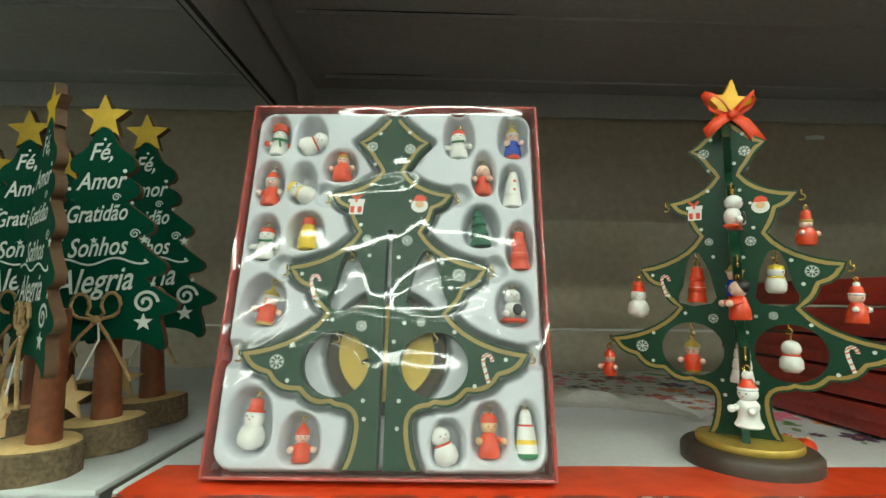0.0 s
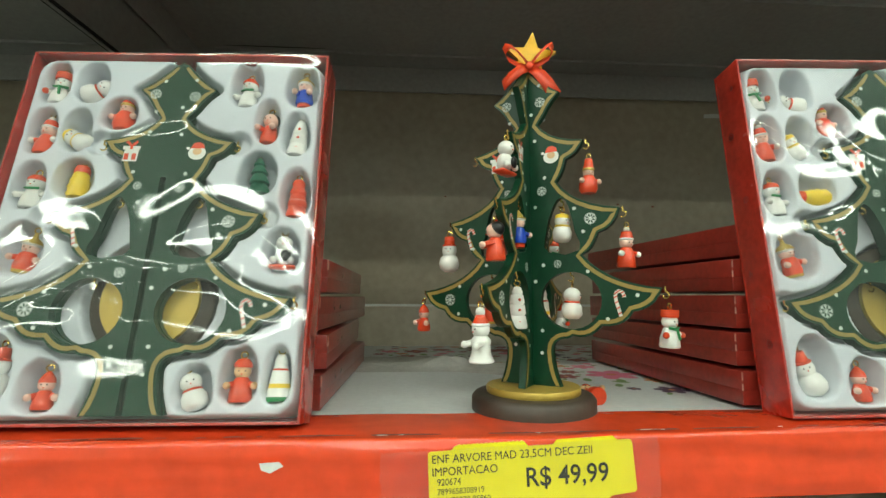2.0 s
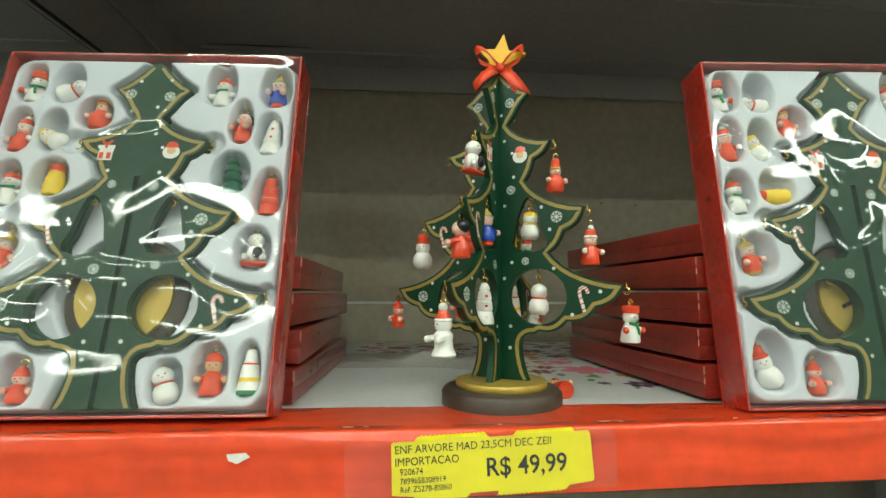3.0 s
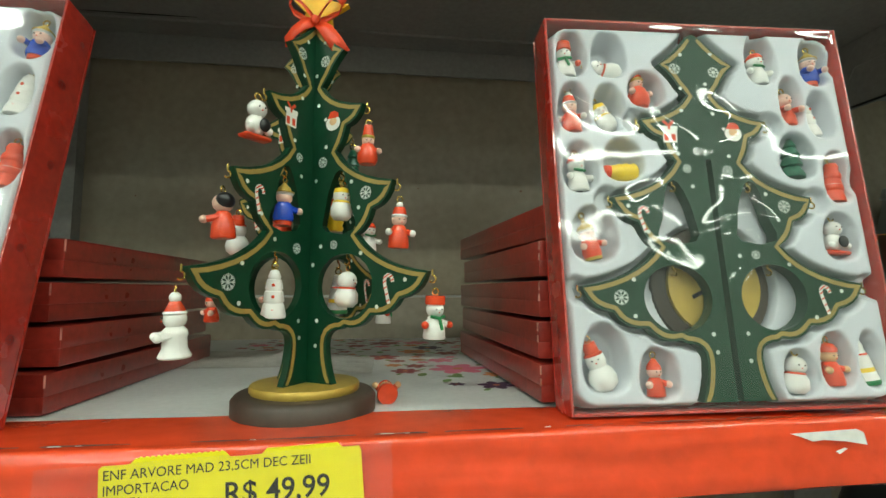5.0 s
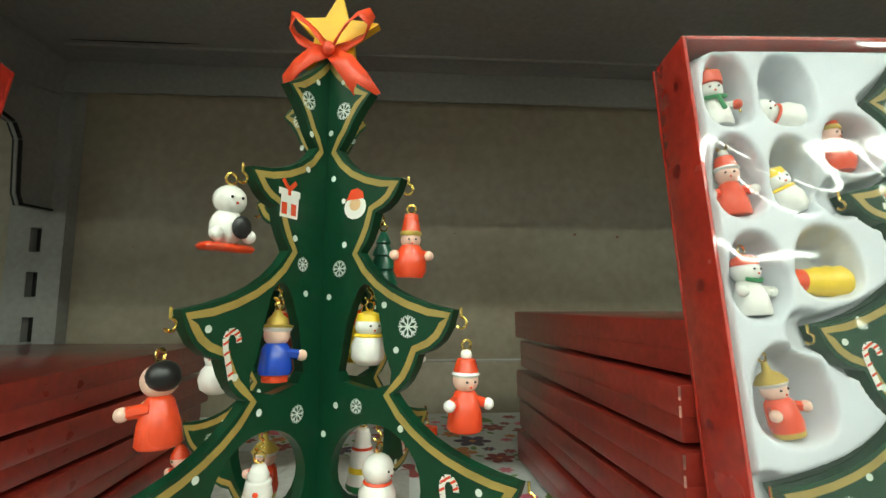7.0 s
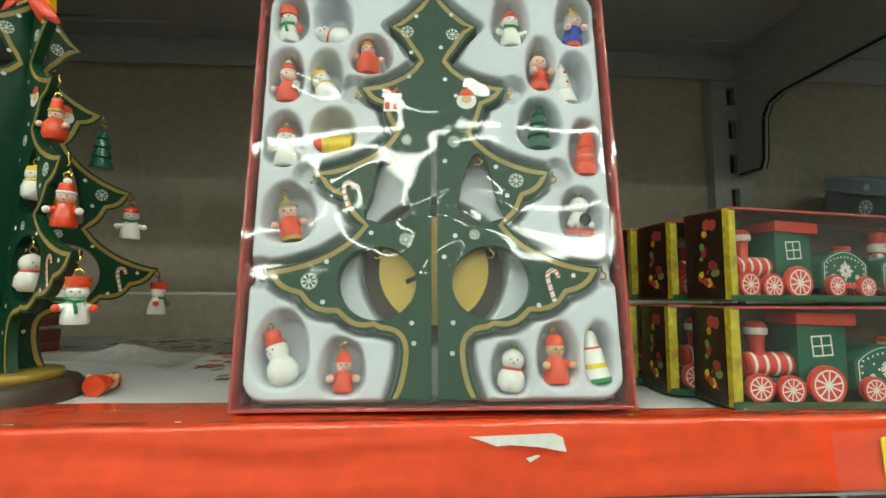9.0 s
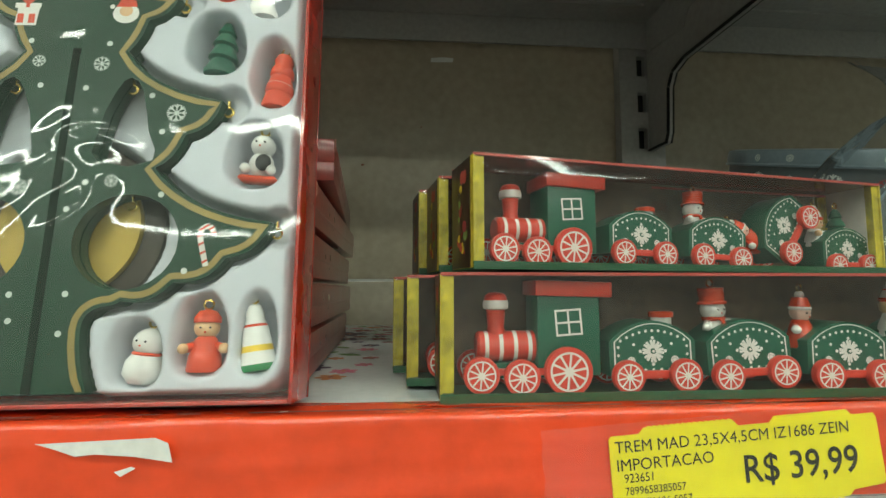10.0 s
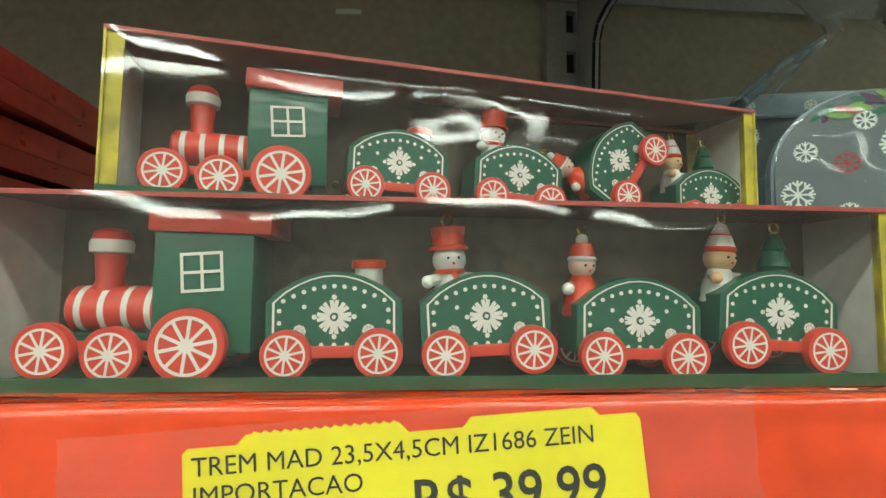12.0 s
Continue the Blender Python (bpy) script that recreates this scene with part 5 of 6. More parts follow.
def engine(m):
    e = thing("toy_engine", "green and red wooden toy engine in a window box", "toy train", m, group="toy train engines")
    bm = box(bmesh.new(), -0.0110, 0.0142, 0.0, 0.019, 0.0070, 0.0386, bevel=0.0006)
    part("cabin", bm, "traingreen", e)
    bm = box(bmesh.new(), -0.0132, 0.0180, -0.0015, 0.0205, 0.0382, 0.0444, bevel=0.0008, m=pose(0, 0, 0, 0, 1.5, 0))
    part("roof", bm, "trainred", e, "red wooden roof")
    bm = bmesh.new()
    for a in (-0.0050, 0, 0.0050):
        bar(bm, a, -0.0048, a, 0.0048, 0.0008, 0.0003, XZ)
    for b in (-0.0048, 0, 0.0048):
        bar(bm, -0.0054, b, 0.0054, b, 0.0008, 0.00034, XZ)
    part("painted_window", bm, "trainwhite", e, "white painted window", T(0.0014, 0, 0.0280) @ pose(0, 0, 0, 0, -4, 0), smooth=False)
    bm = bmesh.new()
    mx = T(-0.0345, 0.0085, 0.0180) @ pose(0, 0, 0, 0, 90, 0)
    xs = [0.0, 0.0030, 0.0046, 0.0088, 0.0104, 0.0146, 0.0162, 0.0204, 0.0220, 0.0240]
    lathe(bm, [(0, 0), (0.0050, 0), (0.0062, 0.0010), (0.0062, xs[1])], mx, 0, 18)
    for i, (a, b) in enumerate(zip(xs[1:], xs[2:])):
        lathe(bm, [(0.0062, a), (0.0062, b)], mx, 1 if i % 2 == 0 else 0, 18)
    part("boiler", bm, ["trainred", "trainwhite"], e, "red boiler with white bands")
    bm = bmesh.new()
    mc = T(-0.0262, 0.0085, 0.0210)
    lathe(bm, [(0, 0), (0.0038, 0), (0.0040, 0.0030), (0.0034, 0.0045), (0.0040, 0.0120)], mc, 0, 16)
    lathe(bm, [(0.0040, 0.0118), (0.0052, 0.0122), (0.0054, 0.0145), (0.0050, 0.0156)], mc, 1, 16)
    lathe(bm, [(0.0050, 0.0156), (0.0044, 0.0176), (0.0030, 0.0186), (0, 0.0190)], mc, 0, 16)
    part("chimney", bm, ["trainred", "trainwhite"], e, "red chimney with a white band")
    part("chassis", one_box(-0.0365, 0.0020, -0.0020, 0.0000, 0.0078, 0.0104, 0.0004), "trainred", e)
    part("under_block", one_box(-0.0340, 0.0100, 0.003, 0.016, 0.0060, 0.0118, 0.0004), "traingreen", e)
    for y in (-0.0014, 0.0225):
        wheel(e, 0.0094, 0.0, y, 0.0094)
        wheel(e, 0.0070, -0.0182, y, 0.0072)
        wheel(e, 0.0070, -0.0340, y, 0.0082)
    bm = bmesh.new()
    tube(bm, [(0.0175 + 0.0012 * math.cos(a), 0.008, 0.0095 + 0.0012 * math.sin(a)) for a in [2 * math.pi * k / 8 for k in range(8)]], 0.0003, 0, 5, closed=True)
    part("coupling_eye", bm, "brass", e)


TL, TD, TH = 0.2405, 0.0320, 0.0485


def window_film():
    nx, nz = 160, 36
    verts, faces = [], []
    for j in range(nz + 1):
        for i in range(nx + 1):
            x, z = TL * i / nx, TH * j / nz
            k = min(1, min(x, TL - x, z, TH - z) / 0.008)
            y = -0.0003 - k * (0.0006 * noise.noise((x * 18, z * 34, 1.3)) + 0.00012 * noise.noise((x * 60, z * 80, 4.0)) + 0.0008)
            verts.append((x, y, z))
    for j in range(nz):
        for i in range(nx):
            a = j * (nx + 1) + i
            faces.append((a, a + 1, a + nx + 2, a + nx + 1))
    me = bpy.data.meshes.new("window")
    me.from_pydata(verts, [], faces)
    me.materials.append(M["boxfilm"])
    me.polygons.foreach_set("use_smooth", [True] * len(me.polygons))
    return me


WINDOW = window_film()


def train_box(m, h):
    b = thing("train_box", "window box with a toy train and yellow printed ends", "toy box", m, group="boxed toy trains")
    t = 0.0007
    part("floor_card", one_box(0, TL, 0, TD, 0, t), "boxgreen", b, "dark green card floor")
    part("back_card", one_box(t, TL - t, TD - t, TD, t, h - t), "boxback", b, "dark brown card back")
    part("front_lip", one_box(0, TL, -0.0001, t, t, 0.0034), "boxgreen", b)
    part("lid", one_box(0.001, TL - 0.001, 0.001, TD, h - t, h), "lidfilm", b, "red tinted film lid")
    part("lid_lip", one_box(0, TL, -0.0001, t, h - 0.0012, h), "boxtop", b, "red card edge")
    part("lid_lip", one_box(0, TL, TD, TD + t, h - 0.004, h), "boxtop", b, "red card edge")
    for x0, x1, s in ((0, t, 1), (TL - t, TL, -1)):
        e = part("end_panel", one_box(x0, x1, 0, TD, t, h - t), "boxyellow", b, "yellow printed end")
        xo = x0 - 0.0003 if s == 1 else x1 + 0.0003
        part("printed_picture", one_box(min(xo, x0 if s == 1 else x1), max(xo, x0 if s == 1 else x1), 0.0042, TD - 0.0003, 0.0009, h - 0.0009), "boxprint", e, "dark printed picture")
        xi = x1 if s == 1 else x0
        part("front_flap", one_box(min(xi, xi + s * 0.0044), max(xi, xi + s * 0.0044), 0.0009, 0.0015, 0.0036, h - 0.0016), "boxyellow", e, "yellow folded flap")
        part("lining", one_box(min(xi, xi + s * 0.0004), max(xi, xi + s * 0.0004), 0.0075, TD - 0.0005, t, h - t), "boxgrey", e, "grey inner face")
        xa = x0 - 0.00045 if s == 1 else x1 + 0.00045
        mz = Matrix(((0, 0, -s, xa), (1, 0, 0, 0), (0, 1, 0, 0), (0, 0, 0, 1)))
        prng = random.Random(11)
        for k in range(16):
            cy, cz, r = prng.uniform(0.010, TD - 0.005), prng.uniform(0.008, h - 0.008), prng.uniform(0.0012, 0.0034)
            bm = bmesh.new()
            flat(bm, ellipse(cy, cz, r, r * prng.uniform(0.4, 1.0), 9, prng.uniform(0, 3)), 0.000004 * k, mz)
            part("printed_spot", bm, ("mauve", "boxyellow", "olive", "boxtop")[k % 4], e, "", smooth=False)
    w = part("window", WINDOW, None, b, "clear film window", Matrix.Diagonal((1, 1, h / TH, 1)))
    w.visible_shadow = False
    return b


LOADS = [[("barrel", 0.0085, 0.0240, 0)], [("scarf_snowman", -0.0085, 0.0178, 10)], [("santa_mitts", -0.0135, 0.0160, 15)], [("gnome", -0.0130, 0.0170, 15), ("green_tree", 0.0040, 0.0165, 0)]]


def full_train_box(m, tilts, h=TH):
    train_box(m, h)
    engine(m @ T(0.0500, 0.0078, 0.0010))
    for i, (rot, dz, dx) in enumerate(tilts):
        wagon(m @ T(0.0858 + 0.0412 * i + dx, 0.0078, 0.0010 + dz) @ pose(0, 0, 0, 0, rot, 0), LOADS[i])


straight = [(-1.0, 0.0008, 0), (-3.5, 0.0012, 0), (1.0, 0.0, 0.0006), (4.0, 0.0022, 0)]
spilled = [(1.5, 0.0012, 0.0028), (3.0, 0.0000, 0.0072), (-56, 0.0160, 0.0235), (0, -0.0028, 0.0145)]
low, up = S + 0.0022, S + 0.0022 + TH + 0.0022
full_train_box(T(0.5960, 0.2520, low), straight)
full_train_box(T(0.6115, 0.2725, up) @ pose(0, 0, 0, 0, 0, 11), spilled, 0.0505)
full_train_box(T(0.5835, 0.2855, low), straight)
full_train_box(T(0.5765, 0.3190, low), straight)
full_train_box(T(0.5990, 0.3085, up) @ pose(0, 0, 0, 0, 0, 8), straight)
full_train_box(T(0.5900, 0.3430, up) @ pose(0, 0, 0, 0, 0, 6), straight)


# ---- floral printed card on the shelf ----
def floral(poly, z0, z1, name, label, seeds, count, seed, zone):
    rng = random.Random(seed)
    bm = bmesh.new()
    slab(bm, [poly], z0, z1, I4, 0, 1)
    sheet = thing(name, label, "wrapping", me=finish(name, bm, ["paper", "paperedge"], False))
    inks = ["pink", "mauve", "plum", "olive", "orange"]
    bm = bmesh.new()
    done = list(seeds)
    x0, x1 = min(p[0] for p in zone), max(p[0] for p in zone)
    y0, y1 = min(p[1] for p in zone), max(p[1] for p in zone)
    tries = 0
    while len(done) < count and tries < 6000:
        tries += 1
        x, y, r = rng.uniform(x0, x1), rng.uniform(y0, y1), rng.choice((0.006, 0.008, 0.010, 0.013, 0.017, 0.020))
        if in_poly(x, y, zone) and all(math.hypot(x - a, y - b) > r + c + 0.001 for a, b, c, _ in done) and all(in_poly(x + r * q, y + r * w, zone) for q, w in ((1, 0), (-1, 0), (0, 1), (0, -1))):
            done.append((x, y, r, rng.choice((0, 1, 1, 2, 3, 3, 4, 1))))
    for i, (x, y, r, k) in enumerate(done):
        z = z1 + 0.0002 + 0.000002 * (i % 40)
        a0 = rng.uniform(0, 6)
        if k == 3:
            flat(bm, ellipse(x, y, r * 0.9, r * 0.45, 10, a0), z, I4, 3)
            continue
        n = 6
        for q in range(n):
            a = a0 + 2 * math.pi * q / n
            flat(bm, ellipse(x + 0.58 * r * math.cos(a), y + 0.58 * r * math.sin(a), 0.44 * r, 0.30 * r, 9, a), z + 0.00001 * q, I4, k)
        flat(bm, ellipse(x, y, 0.2 * r, n=8), z + 0.0001, I4, 4 if k != 4 else 1)
        for q in range(2):
            a = a0 + 1.3 + 2.4 * q
            if r > 0.008:
                flat(bm, ellipse(x + 1.25 * r * math.cos(a), y + 1.25 * r * math.sin(a), 0.32 * r, 0.16 * r, 8, a), z, I4, 3)
    part("floral_print", bm, inks, sheet, "pink, red, plum and green flower print", smooth=False)


floral([(-0.110, 0.272), (0.585, 0.258), (0.585, 0.665), (-0.110, 0.665)], S + 0.0003, S + 0.0009, "floral_sheet", "white paper sheet with a flower print covering the shelf",
       [(0.333, 0.412, 0.024, 0), (0.349, 0.342, 0.013, 2), (0.290, 0.405, 0.012, 1), (0.395, 0.38, 0.012, 3), (0.372, 0.368, 0.008, 3), (0.318, 0.362, 0.007, 3)], 260, 5,
       [(0.288, 0.385), (0.325, 0.335), (0.360, 0.318), (0.575, 0.305), (0.575, 0.660), (0.110, 0.660), (0.110, 0.500), (0.262, 0.470)])


def folded_film():
    """Crumpled greyish wrapping lying flat, with one corner curled up."""
    nx, ny = 90, 40
    bm = bmesh.new()
    g = []
    for j in range(ny + 1):
        row = []
        for i in range(nx + 1):
            u, v = i / nx, j / ny
            x = 0.070 + 0.194 * u
            y = 0.434 - 0.036 * max(0, min(1, (x - 0.186) / 0.07)) ** 1.5 + (0.115 - 0.03 * u) * v + 0.0015 * noise.noise((u * 20, 0, 3)) * (1 - v)
            z = 0.0012 + 0.0028 * abs(noise.noise((x * 40, y * 40, 2))) * min(1, 6 * v)
            z += 0.0145 * math.exp(-((x - 0.206 + 0.03 * v) / 0.026) ** 2) * min(1, 3 * v) * math.exp(-(v / 0.62) ** 2) * (1 + 0.35 * noise.noise((x * 110, y * 30, 7)))
            row.append(bm.verts.new((x, y, S + z)))
        g.append(row)
    for j in range(ny):
        for i in range(nx):
            bm.faces.new([g[j][i], g[j][i + 1], g[j + 1][i + 1], g[j + 1][i]])
    thing("wrapping_sheet", "crumpled grey wrapping sheet with a curled corner", "wrapping", me=finish("wrapping_sheet", bm, "wrapgrey"))


folded_film()


# ---- wooden word trees ----
def word_tree_outline():
    tips = [(0.0205, 0.1870), (0.0235, 0.1690), (0.0330, 0.1440), (0.0415, 0.1165), (0.0490, 0.0910)]
    p = [(0.0035, 0.2130), (0.0070, 0.2050), (0.0115, 0.1965)]
    for i, (x, z) in enumerate(tips):
        p += [(x * 0.85, z + 0.0062), (x * 0.99, z + 0.0020), (x, z - 0.0025), (x * 0.90, z - 0.0058)]
        if i < 4:
            p += [(x * 0.72, z - 0.0062), (x * 0.68, z - 0.0092)]
    p += [(0.0365, 0.0840), (0.0400, 0.0720), (0.0410, 0.0630), (0.0370, 0.0600), (0.0330, 0.0650), (0.0180, 0.0700), (0.0, 0.0700)]
    q = p + [(-x, z) for x, z in p[::-1][1:]]
    # soften the corners
    out = []
    for i in range(len(q)):
        a, b = q[i], q[(i + 1) % len(q)]
        out += [(0.75 * a[0] + 0.25 * b[0], 0.75 * a[1] + 0.25 * b[1]), (0.25 * a[0] + 0.75 * b[0], 0.25 * a[1] + 0.75 * b[1])]
    return out


def spiral(cx, cy, r, z, bm, m, turns=1.6):
    pts = [(cx + r * (1 - k / 26) * math.cos(2 * math.pi * turns * k / 22), cy + r * (1 - k / 26) * math.sin(2 * math.pi * turns * k / 22)) for k in range(23)]
    for i, (a, b) in enumerate(zip(pts, pts[1:])):
        bar(bm, *a, *b, r * 0.26, z + 0.000005 * i, m)


def word_tree(m):
    t = thing("word_tree", "green wooden word tree with yellow star on a log slice", "wooden tree", m, group="wooden word trees")
    bm = bmesh.new()
    n = 30
    rr = [0.0245 * (1 + 0.03 * math.sin(3 * 2 * math.pi * k / n) + 0.02 * random.uniform(-1, 1)) for k in range(n)]
    lo, hi, inn = [], [], []
    for k in range(n):
        a = 2 * math.pi * k / n
        lo.append(bm.verts.new((rr[k] * math.cos(a), rr[k] * math.sin(a), 0)))
        hi.append(bm.verts.new((rr[k] * math.cos(a), rr[k] * math.sin(a), 0.0172)))
        inn.append(bm.verts.new((0.945 * rr[k] * math.cos(a), 0.945 * rr[k] * math.sin(a), 0.0182)))
    for k in range(n):
        j = (k + 1) % n
        bm.faces.new([lo[k], lo[j], hi[j], hi[k]]).material_index = 0
        bm.faces.new([hi[k], hi[j], inn[j], inn[k]]).material_index = 0
    bm.faces.new(inn).material_index = 1
    bm.faces.new(lo[::-1]).material_index = 1
    part("log_slice", bm, ["bark", "slice"], t, "log slice with bark and a pale cut face")
    bm = bmesh.new()
    lathe(bm, [(0, 0.0182), (0.0090, 0.0182), (0.0084, 0.030), (0.0078, 0.060), (0.0074, 0.094), (0.006, 0.0965), (0, 0.097)], seg=16, m=T(0, 0.004, 0))
    part("trunk", bm, "trunk", t, "brown stained round trunk")
    bm = bmesh.new()
    slab(bm, [word_tree_outline()], -0.0030, 0.0030, T(0, -0.0062, 0) @ XZ, 0, 1)
    b = part("board", bm, ["greenboard", "mdf"], t, "green painted board with brown edges")
    fz = -0.0096
    mt = T(0, fz, 0) @ XZ
    for tx, x, z, s, sc in (("Fé,", -0.001, 0.1900, 0.0165, 0.80), ("Amor", 0.0, 0.1700, 0.0165, 0.74), ("Gratidão", -0.002, 0.1480, 0.0160, 0.66), ("Sonhos", -0.001, 0.1250, 0.0175, 0.70), ("Alegria", -0.003, 0.1010, 0.0225, 0.74)):
        words(tx, s, "script", b, mt @ T(x, z, 0.0) @ pose(0, 0, 0, 0, 0, 3), shear=0.42, bold=0.00022, width=-sc)
    bm = bmesh.new()
    for x, y, r in ((-0.020, 0.170, 0.0012), (0.014, 0.182, 0.0014), (-0.024, 0.147, 0.0014), (0.019, 0.160, 0.0012), (-0.030, 0.122, 0.0014), (0.001, 0.204, 0.001), (-0.034, 0.098, 0.0012), (0.028, 0.121, 0.0010)):
        flat(bm, ellipse(x, y, r, n=8), 0, mt)
    tagged(part("printed_dots", bm, "script", b, smooth=False), "white printed dots", kind="stuff")
    for x, y, r in ((0.0270, 0.1350, 0.0036), (-0.0290, 0.1330, 0.0028), (0.0330, 0.1050, 0.0024), (0.0275, 0.0800, 0.0062), (-0.0280, 0.0850, 0.0040), (-0.004, 0.135, 0.0026)):
        bm = bmesh.new()
        flat(bm, [(x + a, y + c) for a, c in star_points(r)][::-1], 0, mt)
        part("printed_star", bm, "script", b, "white printed star", smooth=False)
    for x, y, r in ((0.0285, 0.0930, 0.0080), (0.0210, 0.1390, 0.0034), (0.0090, 0.1640, 0.0028)):
        bm = bmesh.new()
        spiral(x, y, r, 0, bm, mt)
        part("printed_curl", bm, "script", b, "white printed curl", smooth=False)
    bm = bmesh.new()
    wave = [(-0.0300 + 0.0600 * k / 16, 0.1210 + 0.0022 * math.sin(k * 0.75)) for k in range(17)]
    for a, c in zip(wave, wave[1:]):
        bar(bm, *a, *c, 0.0013, 0, mt)
    part("printed_wave", bm, "script", b, "white printed wave", smooth=False)
    bm = bmesh.new()
    slab(bm, [star_points(0.0160, 0.44)], -0.0030, 0.0030, XZ, 0, 1)
    part("star", bm, ["star", "mdf"], t, "yellow painted wooden star", T(0, -0.0062, 0.2200))
    # twine bow and hanging star
    bm = bmesh.new()
    for s in (1, -1):
        loop = [(0, -0.0105, 0.0830)] + [(s * (0.0092 + 0.0058 * math.cos(a)), -0.0125, 0.0925 + 0.0078 * math.sin(a)) for a in [math.pi * (1.25 - k * 0.21) for k in range(9)]] + [(0, -0.0110, 0.0828)]
        tube(bm, loop, 0.0012, 0, 6)
        tube(bm, [(0, -0.0112, 0.0826), (s * 0.0080, -0.0140, 0.0730), (s * 0.0165, -0.0150, 0.0580), (s * 0.0235, -0.0150, 0.0430)], 0.0012, 0, 6)
    ball(bm, 0, -0.0118, 0.0828, 0.0034, 0.0026, 0.0030)
    part("twine_bow", bm, "twine", t, "brown jute twine bow")
    bm = bmesh.new()
    tube(bm, [(0.0020, -0.0125, 0.0810), (0.0030, -0.0135, 0.070), (-0.0085, -0.0140, 0.0460)], 0.0007, 0, 5)
    part("string", bm, "string", t, "white cotton string")
    bm = bmesh.new()
    slab(bm, [star_points(0.0142, 0.42)], -0.0012, 0.0012, XZ)
    part("wooden_star", bm, "plywood", t, "pale plywood hanging star", T(-0.0130, -0.0140, 0.0350) @ pose(0, 0, 0, 0, 8, 0))
    return t


def tree_pose(x, y, lean, turn, size):
    return T(x, y, S) @ pose(0, 0, 0, 0, lean, turn) @ Matrix.Diagonal((size, size, size, 1))


first_tree = word_tree(tree_pose(-0.1720, 0.3150, -3.0, 6, 0.98))
for x, y, lean, turn, size in ((-0.1770, 0.2670, 1.4, -39, 0.94), (-0.1790, 0.3790, -3.6, 8, 1.05), (-0.2500, 0.3560, -4.2, 4, 1.02), (-0.2420, 0.2850, 1.0, -30, 0.97), (-0.2950, 0.4400, -1.5, 2, 1.0), (-0.3600, 0.4400, -1.5, 6, 1.0)):
    copy_thing(first_tree, tree_pose(x, y, lean, turn, size))


# ---- tins in a clear bag beyond the trains ----
def print_flake(tin, m, size, ink, w=0.15):
    bm = bmesh.new()
    flake(bm, 0, 0, size, 0, m, 0, w)
    part("snowflake_print", bm, ink, tin, "dull red printed snowflake" if ink == "mauve" else "white printed snowflake", smooth=False)


def round_tin(m, r, h):
    """A tall round tin with an overhanging lid."""
    t = thing("round_tin", "large slate blue round tin with white snowflakes and a lid", "tin", m)
    bm = bmesh.new()
    lathe(bm, [(0, 0), (r * 0.975, 0), (r * 0.985, 0.004), (r * 0.985, h - 0.004), (0, h - 0.004)], seg=72)
    part("body", bm, "tin", t, "slate grey printed body")
    bm = bmesh.new()
    lathe(bm, [(r * 0.986, h - 0.0145), (r * 1.010, h - 0.0155), (r * 1.014, h - 0.0138), (r * 1.006, h - 0.0125), (r * 1.006, h - 0.003), (r * 1.000, h), (r * 0.97, h + 0.001), (0, h + 0.002)], seg=72)
    part("lid", bm, "tinrim", t, "blue grey lid with a rolled edge")
    for k in range(26):
        a = 2 * math.pi * k / 26
        for rr, z, size, ink in ((r * 1.0066, h - 0.0075, 0.0036, "script"), (r * 0.9858, h - 0.029, 0.0085 if k % 2 else 0.006, "mauve" if k % 4 == 0 else "script")):
            if math.sin(a) < 0.2:
                print_flake(t, T(rr * math.cos(a), rr * math.sin(a), z) @ pose(0, 0, 0, 0, 0, math.degrees(a)) @ pose(0, 0, 0, 0, 90, 0), size, ink)


def arched_tin(m, r, h, d):
    """A flat tin with a round top, standing, its printed face towards -y."""
    t = thing("arched_tin", "slate grey round-topped tin with white and red snowflakes", "tin", m)
    arc = [(r * math.cos(math.pi * k / 28), h - r + r * math.sin(math.pi * k / 28)) for k in range(29)]
    small = [(0.965 * x, h - r + 0.965 * (z - h + r)) for x, z in arc]
    bm = bmesh.new()
    slab(bm, [[(-r, 0)] + [(r, 0)] + arc], -d, -0.003, XZ)
    part("body", bm, "tinrim", t, "blue grey side")
    bm = bmesh.new()
    slab(bm, [[(-0.965 * r, 0.002), (0.965 * r, 0.002)] + small], -0.003, 0.0, XZ)
    part("front", bm, "tin", t, "slate grey printed front")
    for x, z, size, ink in ((-0.027, 0.096, 0.0055, "script"), (-0.031, 0.074, 0.0075, "script"), (-0.010, 0.089, 0.0058, "mauve"), (0.012, 0.097, 0.0092, "script"), (-0.010, 0.064, 0.0052, "script"),
                            (0.018, 0.072, 0.0066, "script"), (-0.022, 0.050, 0.0066, "script"), (-0.002, 0.110, 0.0050, "script"), (0.008, 0.050, 0.0060, "mauve")):
        print_flake(t, T(x, -0.0002, z) @ XZ, size, ink, 0.13)
    rng = random.Random(8)
    for k in range(30):
        a = math.radians(rng.uniform(50, 125))
        q = rng.uniform(0.70, 0.93) * r
        bm = bmesh.new()
        flat(bm, ellipse(q * math.cos(a), h - r + q * math.sin(a), rng.uniform(0.0036, 0.0064), 0.0016, 8, a + rng.uniform(1.0, 2.2)), 0.0003 + 0.00001 * k, XZ)
        part("garland_leaf", bm, ("leaf", "mauve", "olive", "leaf", "plum")[k % 5], t, "", smooth=False)


round_tin(T(1.069, 0.543, S + 0.0405) @ pose(0, 0, 0, 16, 0, 0), 0.145, 0.1447)
arched_tin(T(0.929, 0.345, S + 0.0015) @ pose(0, 0, 0, 0, 0, -27), 0.0420, 0.1265, 0.016)


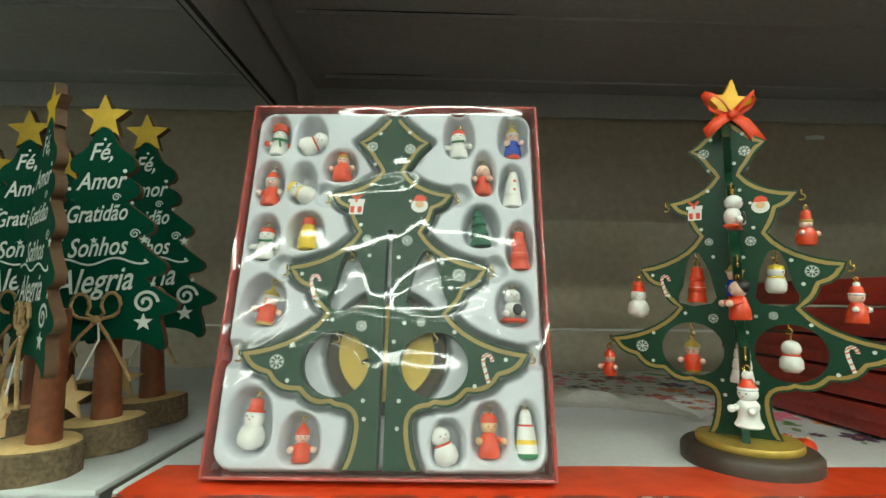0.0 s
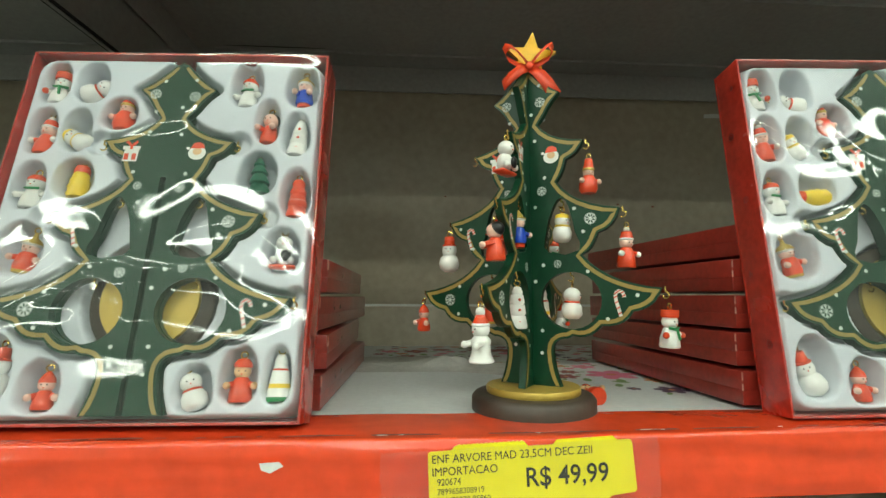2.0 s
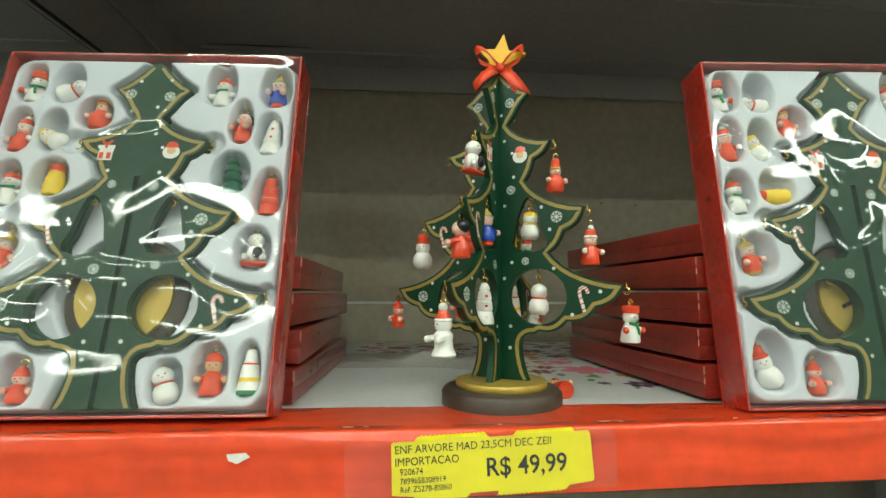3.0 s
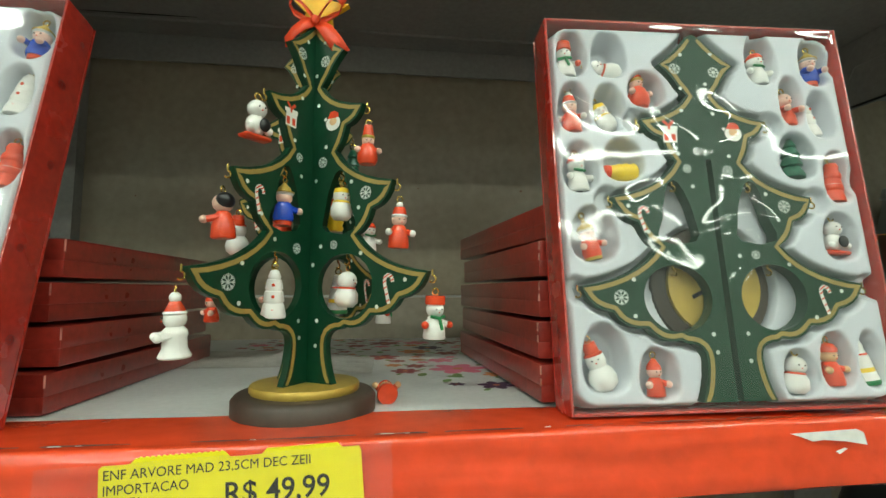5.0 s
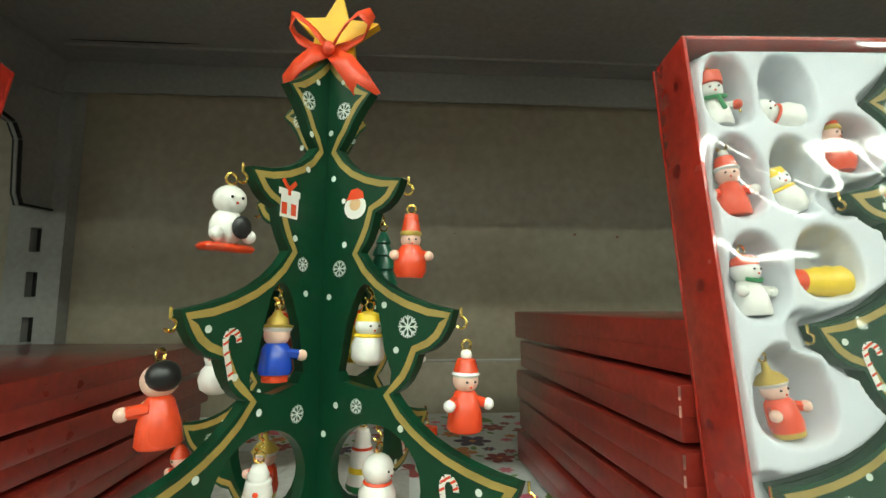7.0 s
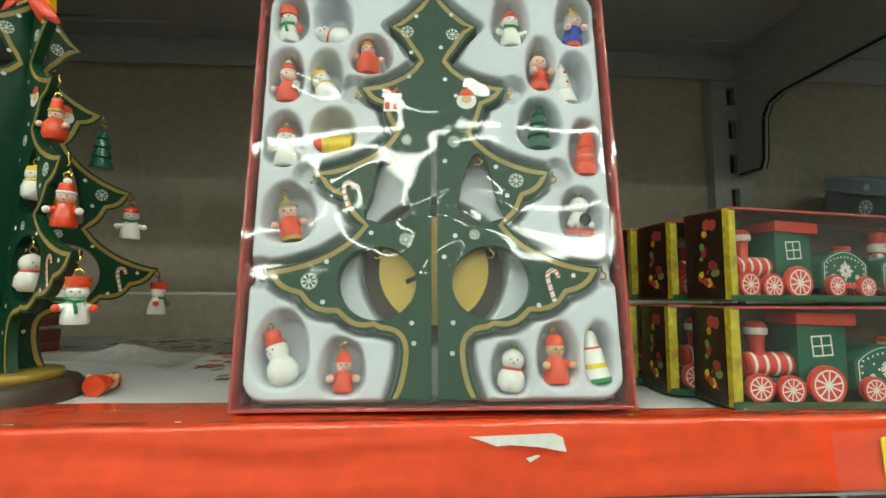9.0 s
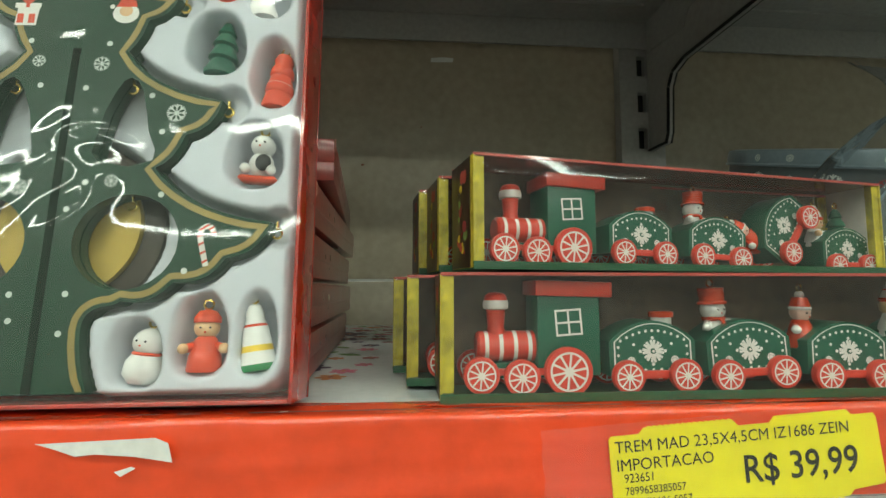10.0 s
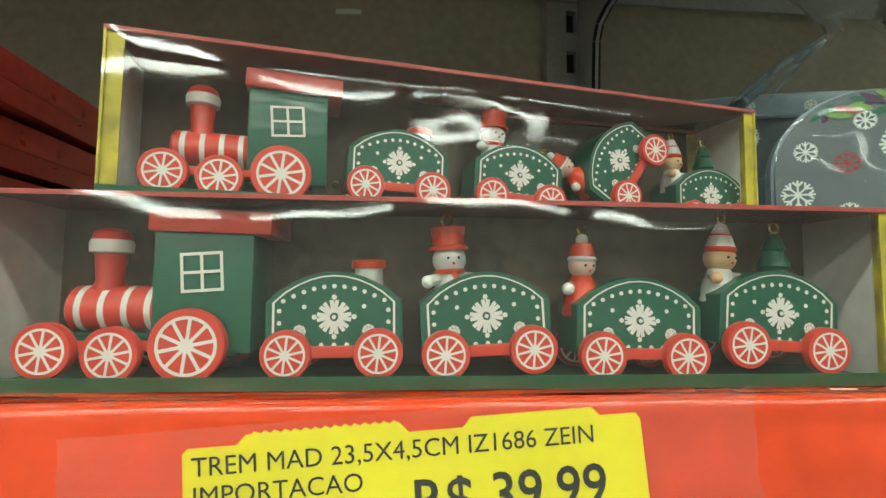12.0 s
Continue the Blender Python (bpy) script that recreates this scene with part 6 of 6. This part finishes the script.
def clear_bag(m, seed):
    bm = bmesh.new()
    prof = [(0.100, 0.0), (0.112, 0.04), (0.115, 0.10), (0.104, 0.15), (0.078, 0.19), (0.045, 0.22), (0.020, 0.240), (0.018, 0.250), (0.036, 0.275), (0.060, 0.300)]
    rows = []
    for k in range(len(prof) * 3 - 2):
        i, f = divmod(k, 3)
        f /= 3
        a, b = prof[i], prof[min(i + 1, len(prof) - 1)]
        r, z = a[0] * (1 - f) + b[0] * f, a[1] * (1 - f) + b[1] * f
        row = []
        for q in range(64):
            an = 2 * math.pi * q / 64
            d = 1 + 0.09 * noise.noise((2 * math.cos(an) + seed, 3 * math.sin(an), z * 14)) + 0.030 * noise.noise((5 * math.cos(an), 5 * math.sin(an) + seed, z * 30))
            row.append(bm.verts.new((r * d * math.cos(an), 0.62 * r * d * math.sin(an), z + 0.006 * noise.noise((q * 0.7, z * 30, seed)))))
        rows.append(row)
    for a, b in zip(rows, rows[1:]):
        for q in range(64):
            bm.faces.new([a[q], a[(q + 1) % 64], b[(q + 1) % 64], b[q]])
    ob = thing("clear_bag", "crumpled clear plastic bag gathered round the tins", "bag", m, finish("clear_bag", bm, "bagfilm", True, 150), group="clear bags")
    ob.visible_shadow = False


clear_bag(T(0.975, 0.395, S + 0.001) @ Matrix.Diagonal((0.92, 0.92, 0.76, 1)), 2.0)


# ---- below the shelf ----
def slat_crate(m):
    c = thing("slat_crate", "pale wooden slatted crate on the lower shelf", "crate", m)
    part("crate_base", one_box(0, 0.22, 0, 0.16, 0, 0.010, 0.001), "crate", c)
    for k in range(8):
        part("slat", one_box(0.004 + 0.027 * k, 0.024 + 0.027 * k, 0, 0.006, 0.010, 0.345, 0.001), "crate", c)
        part("slat", one_box(0.004 + 0.027 * k, 0.024 + 0.027 * k, 0.154, 0.160, 0.010, 0.345, 0.001), "crate", c)


slat_crate(T(0.845, 0.290, 0.90))
bm = bmesh.new()
lathe(bm, [(0, 0), (0.055, 0), (0.060, 0.01), (0.060, 0.28), (0.050, 0.31), (0.02, 0.33), (0, 0.33)], seg=32)
thing("dark_vase", "dark glossy vase on the lower shelf", "vase", T(0.70, 0.36, 0.90), finish("dark_vase", bm, "black"))
bm = bmesh.new()
ball(bm, 0, 0, 0, 0.04, seg=24)
tube(bm, [(0, 0, 0.038), (0, 0, 0.050)], 0.006, 0, 8)
lathe(bm, [(0, -0.34), (0.03, -0.34), (0.03, -0.03), (0, -0.03)], seg=16)
thing("red_bauble", "dark red glossy bauble on a stand on the lower shelf", "bauble", T(0.785, 0.36, 1.24), finish("red_bauble", bm, "card"))
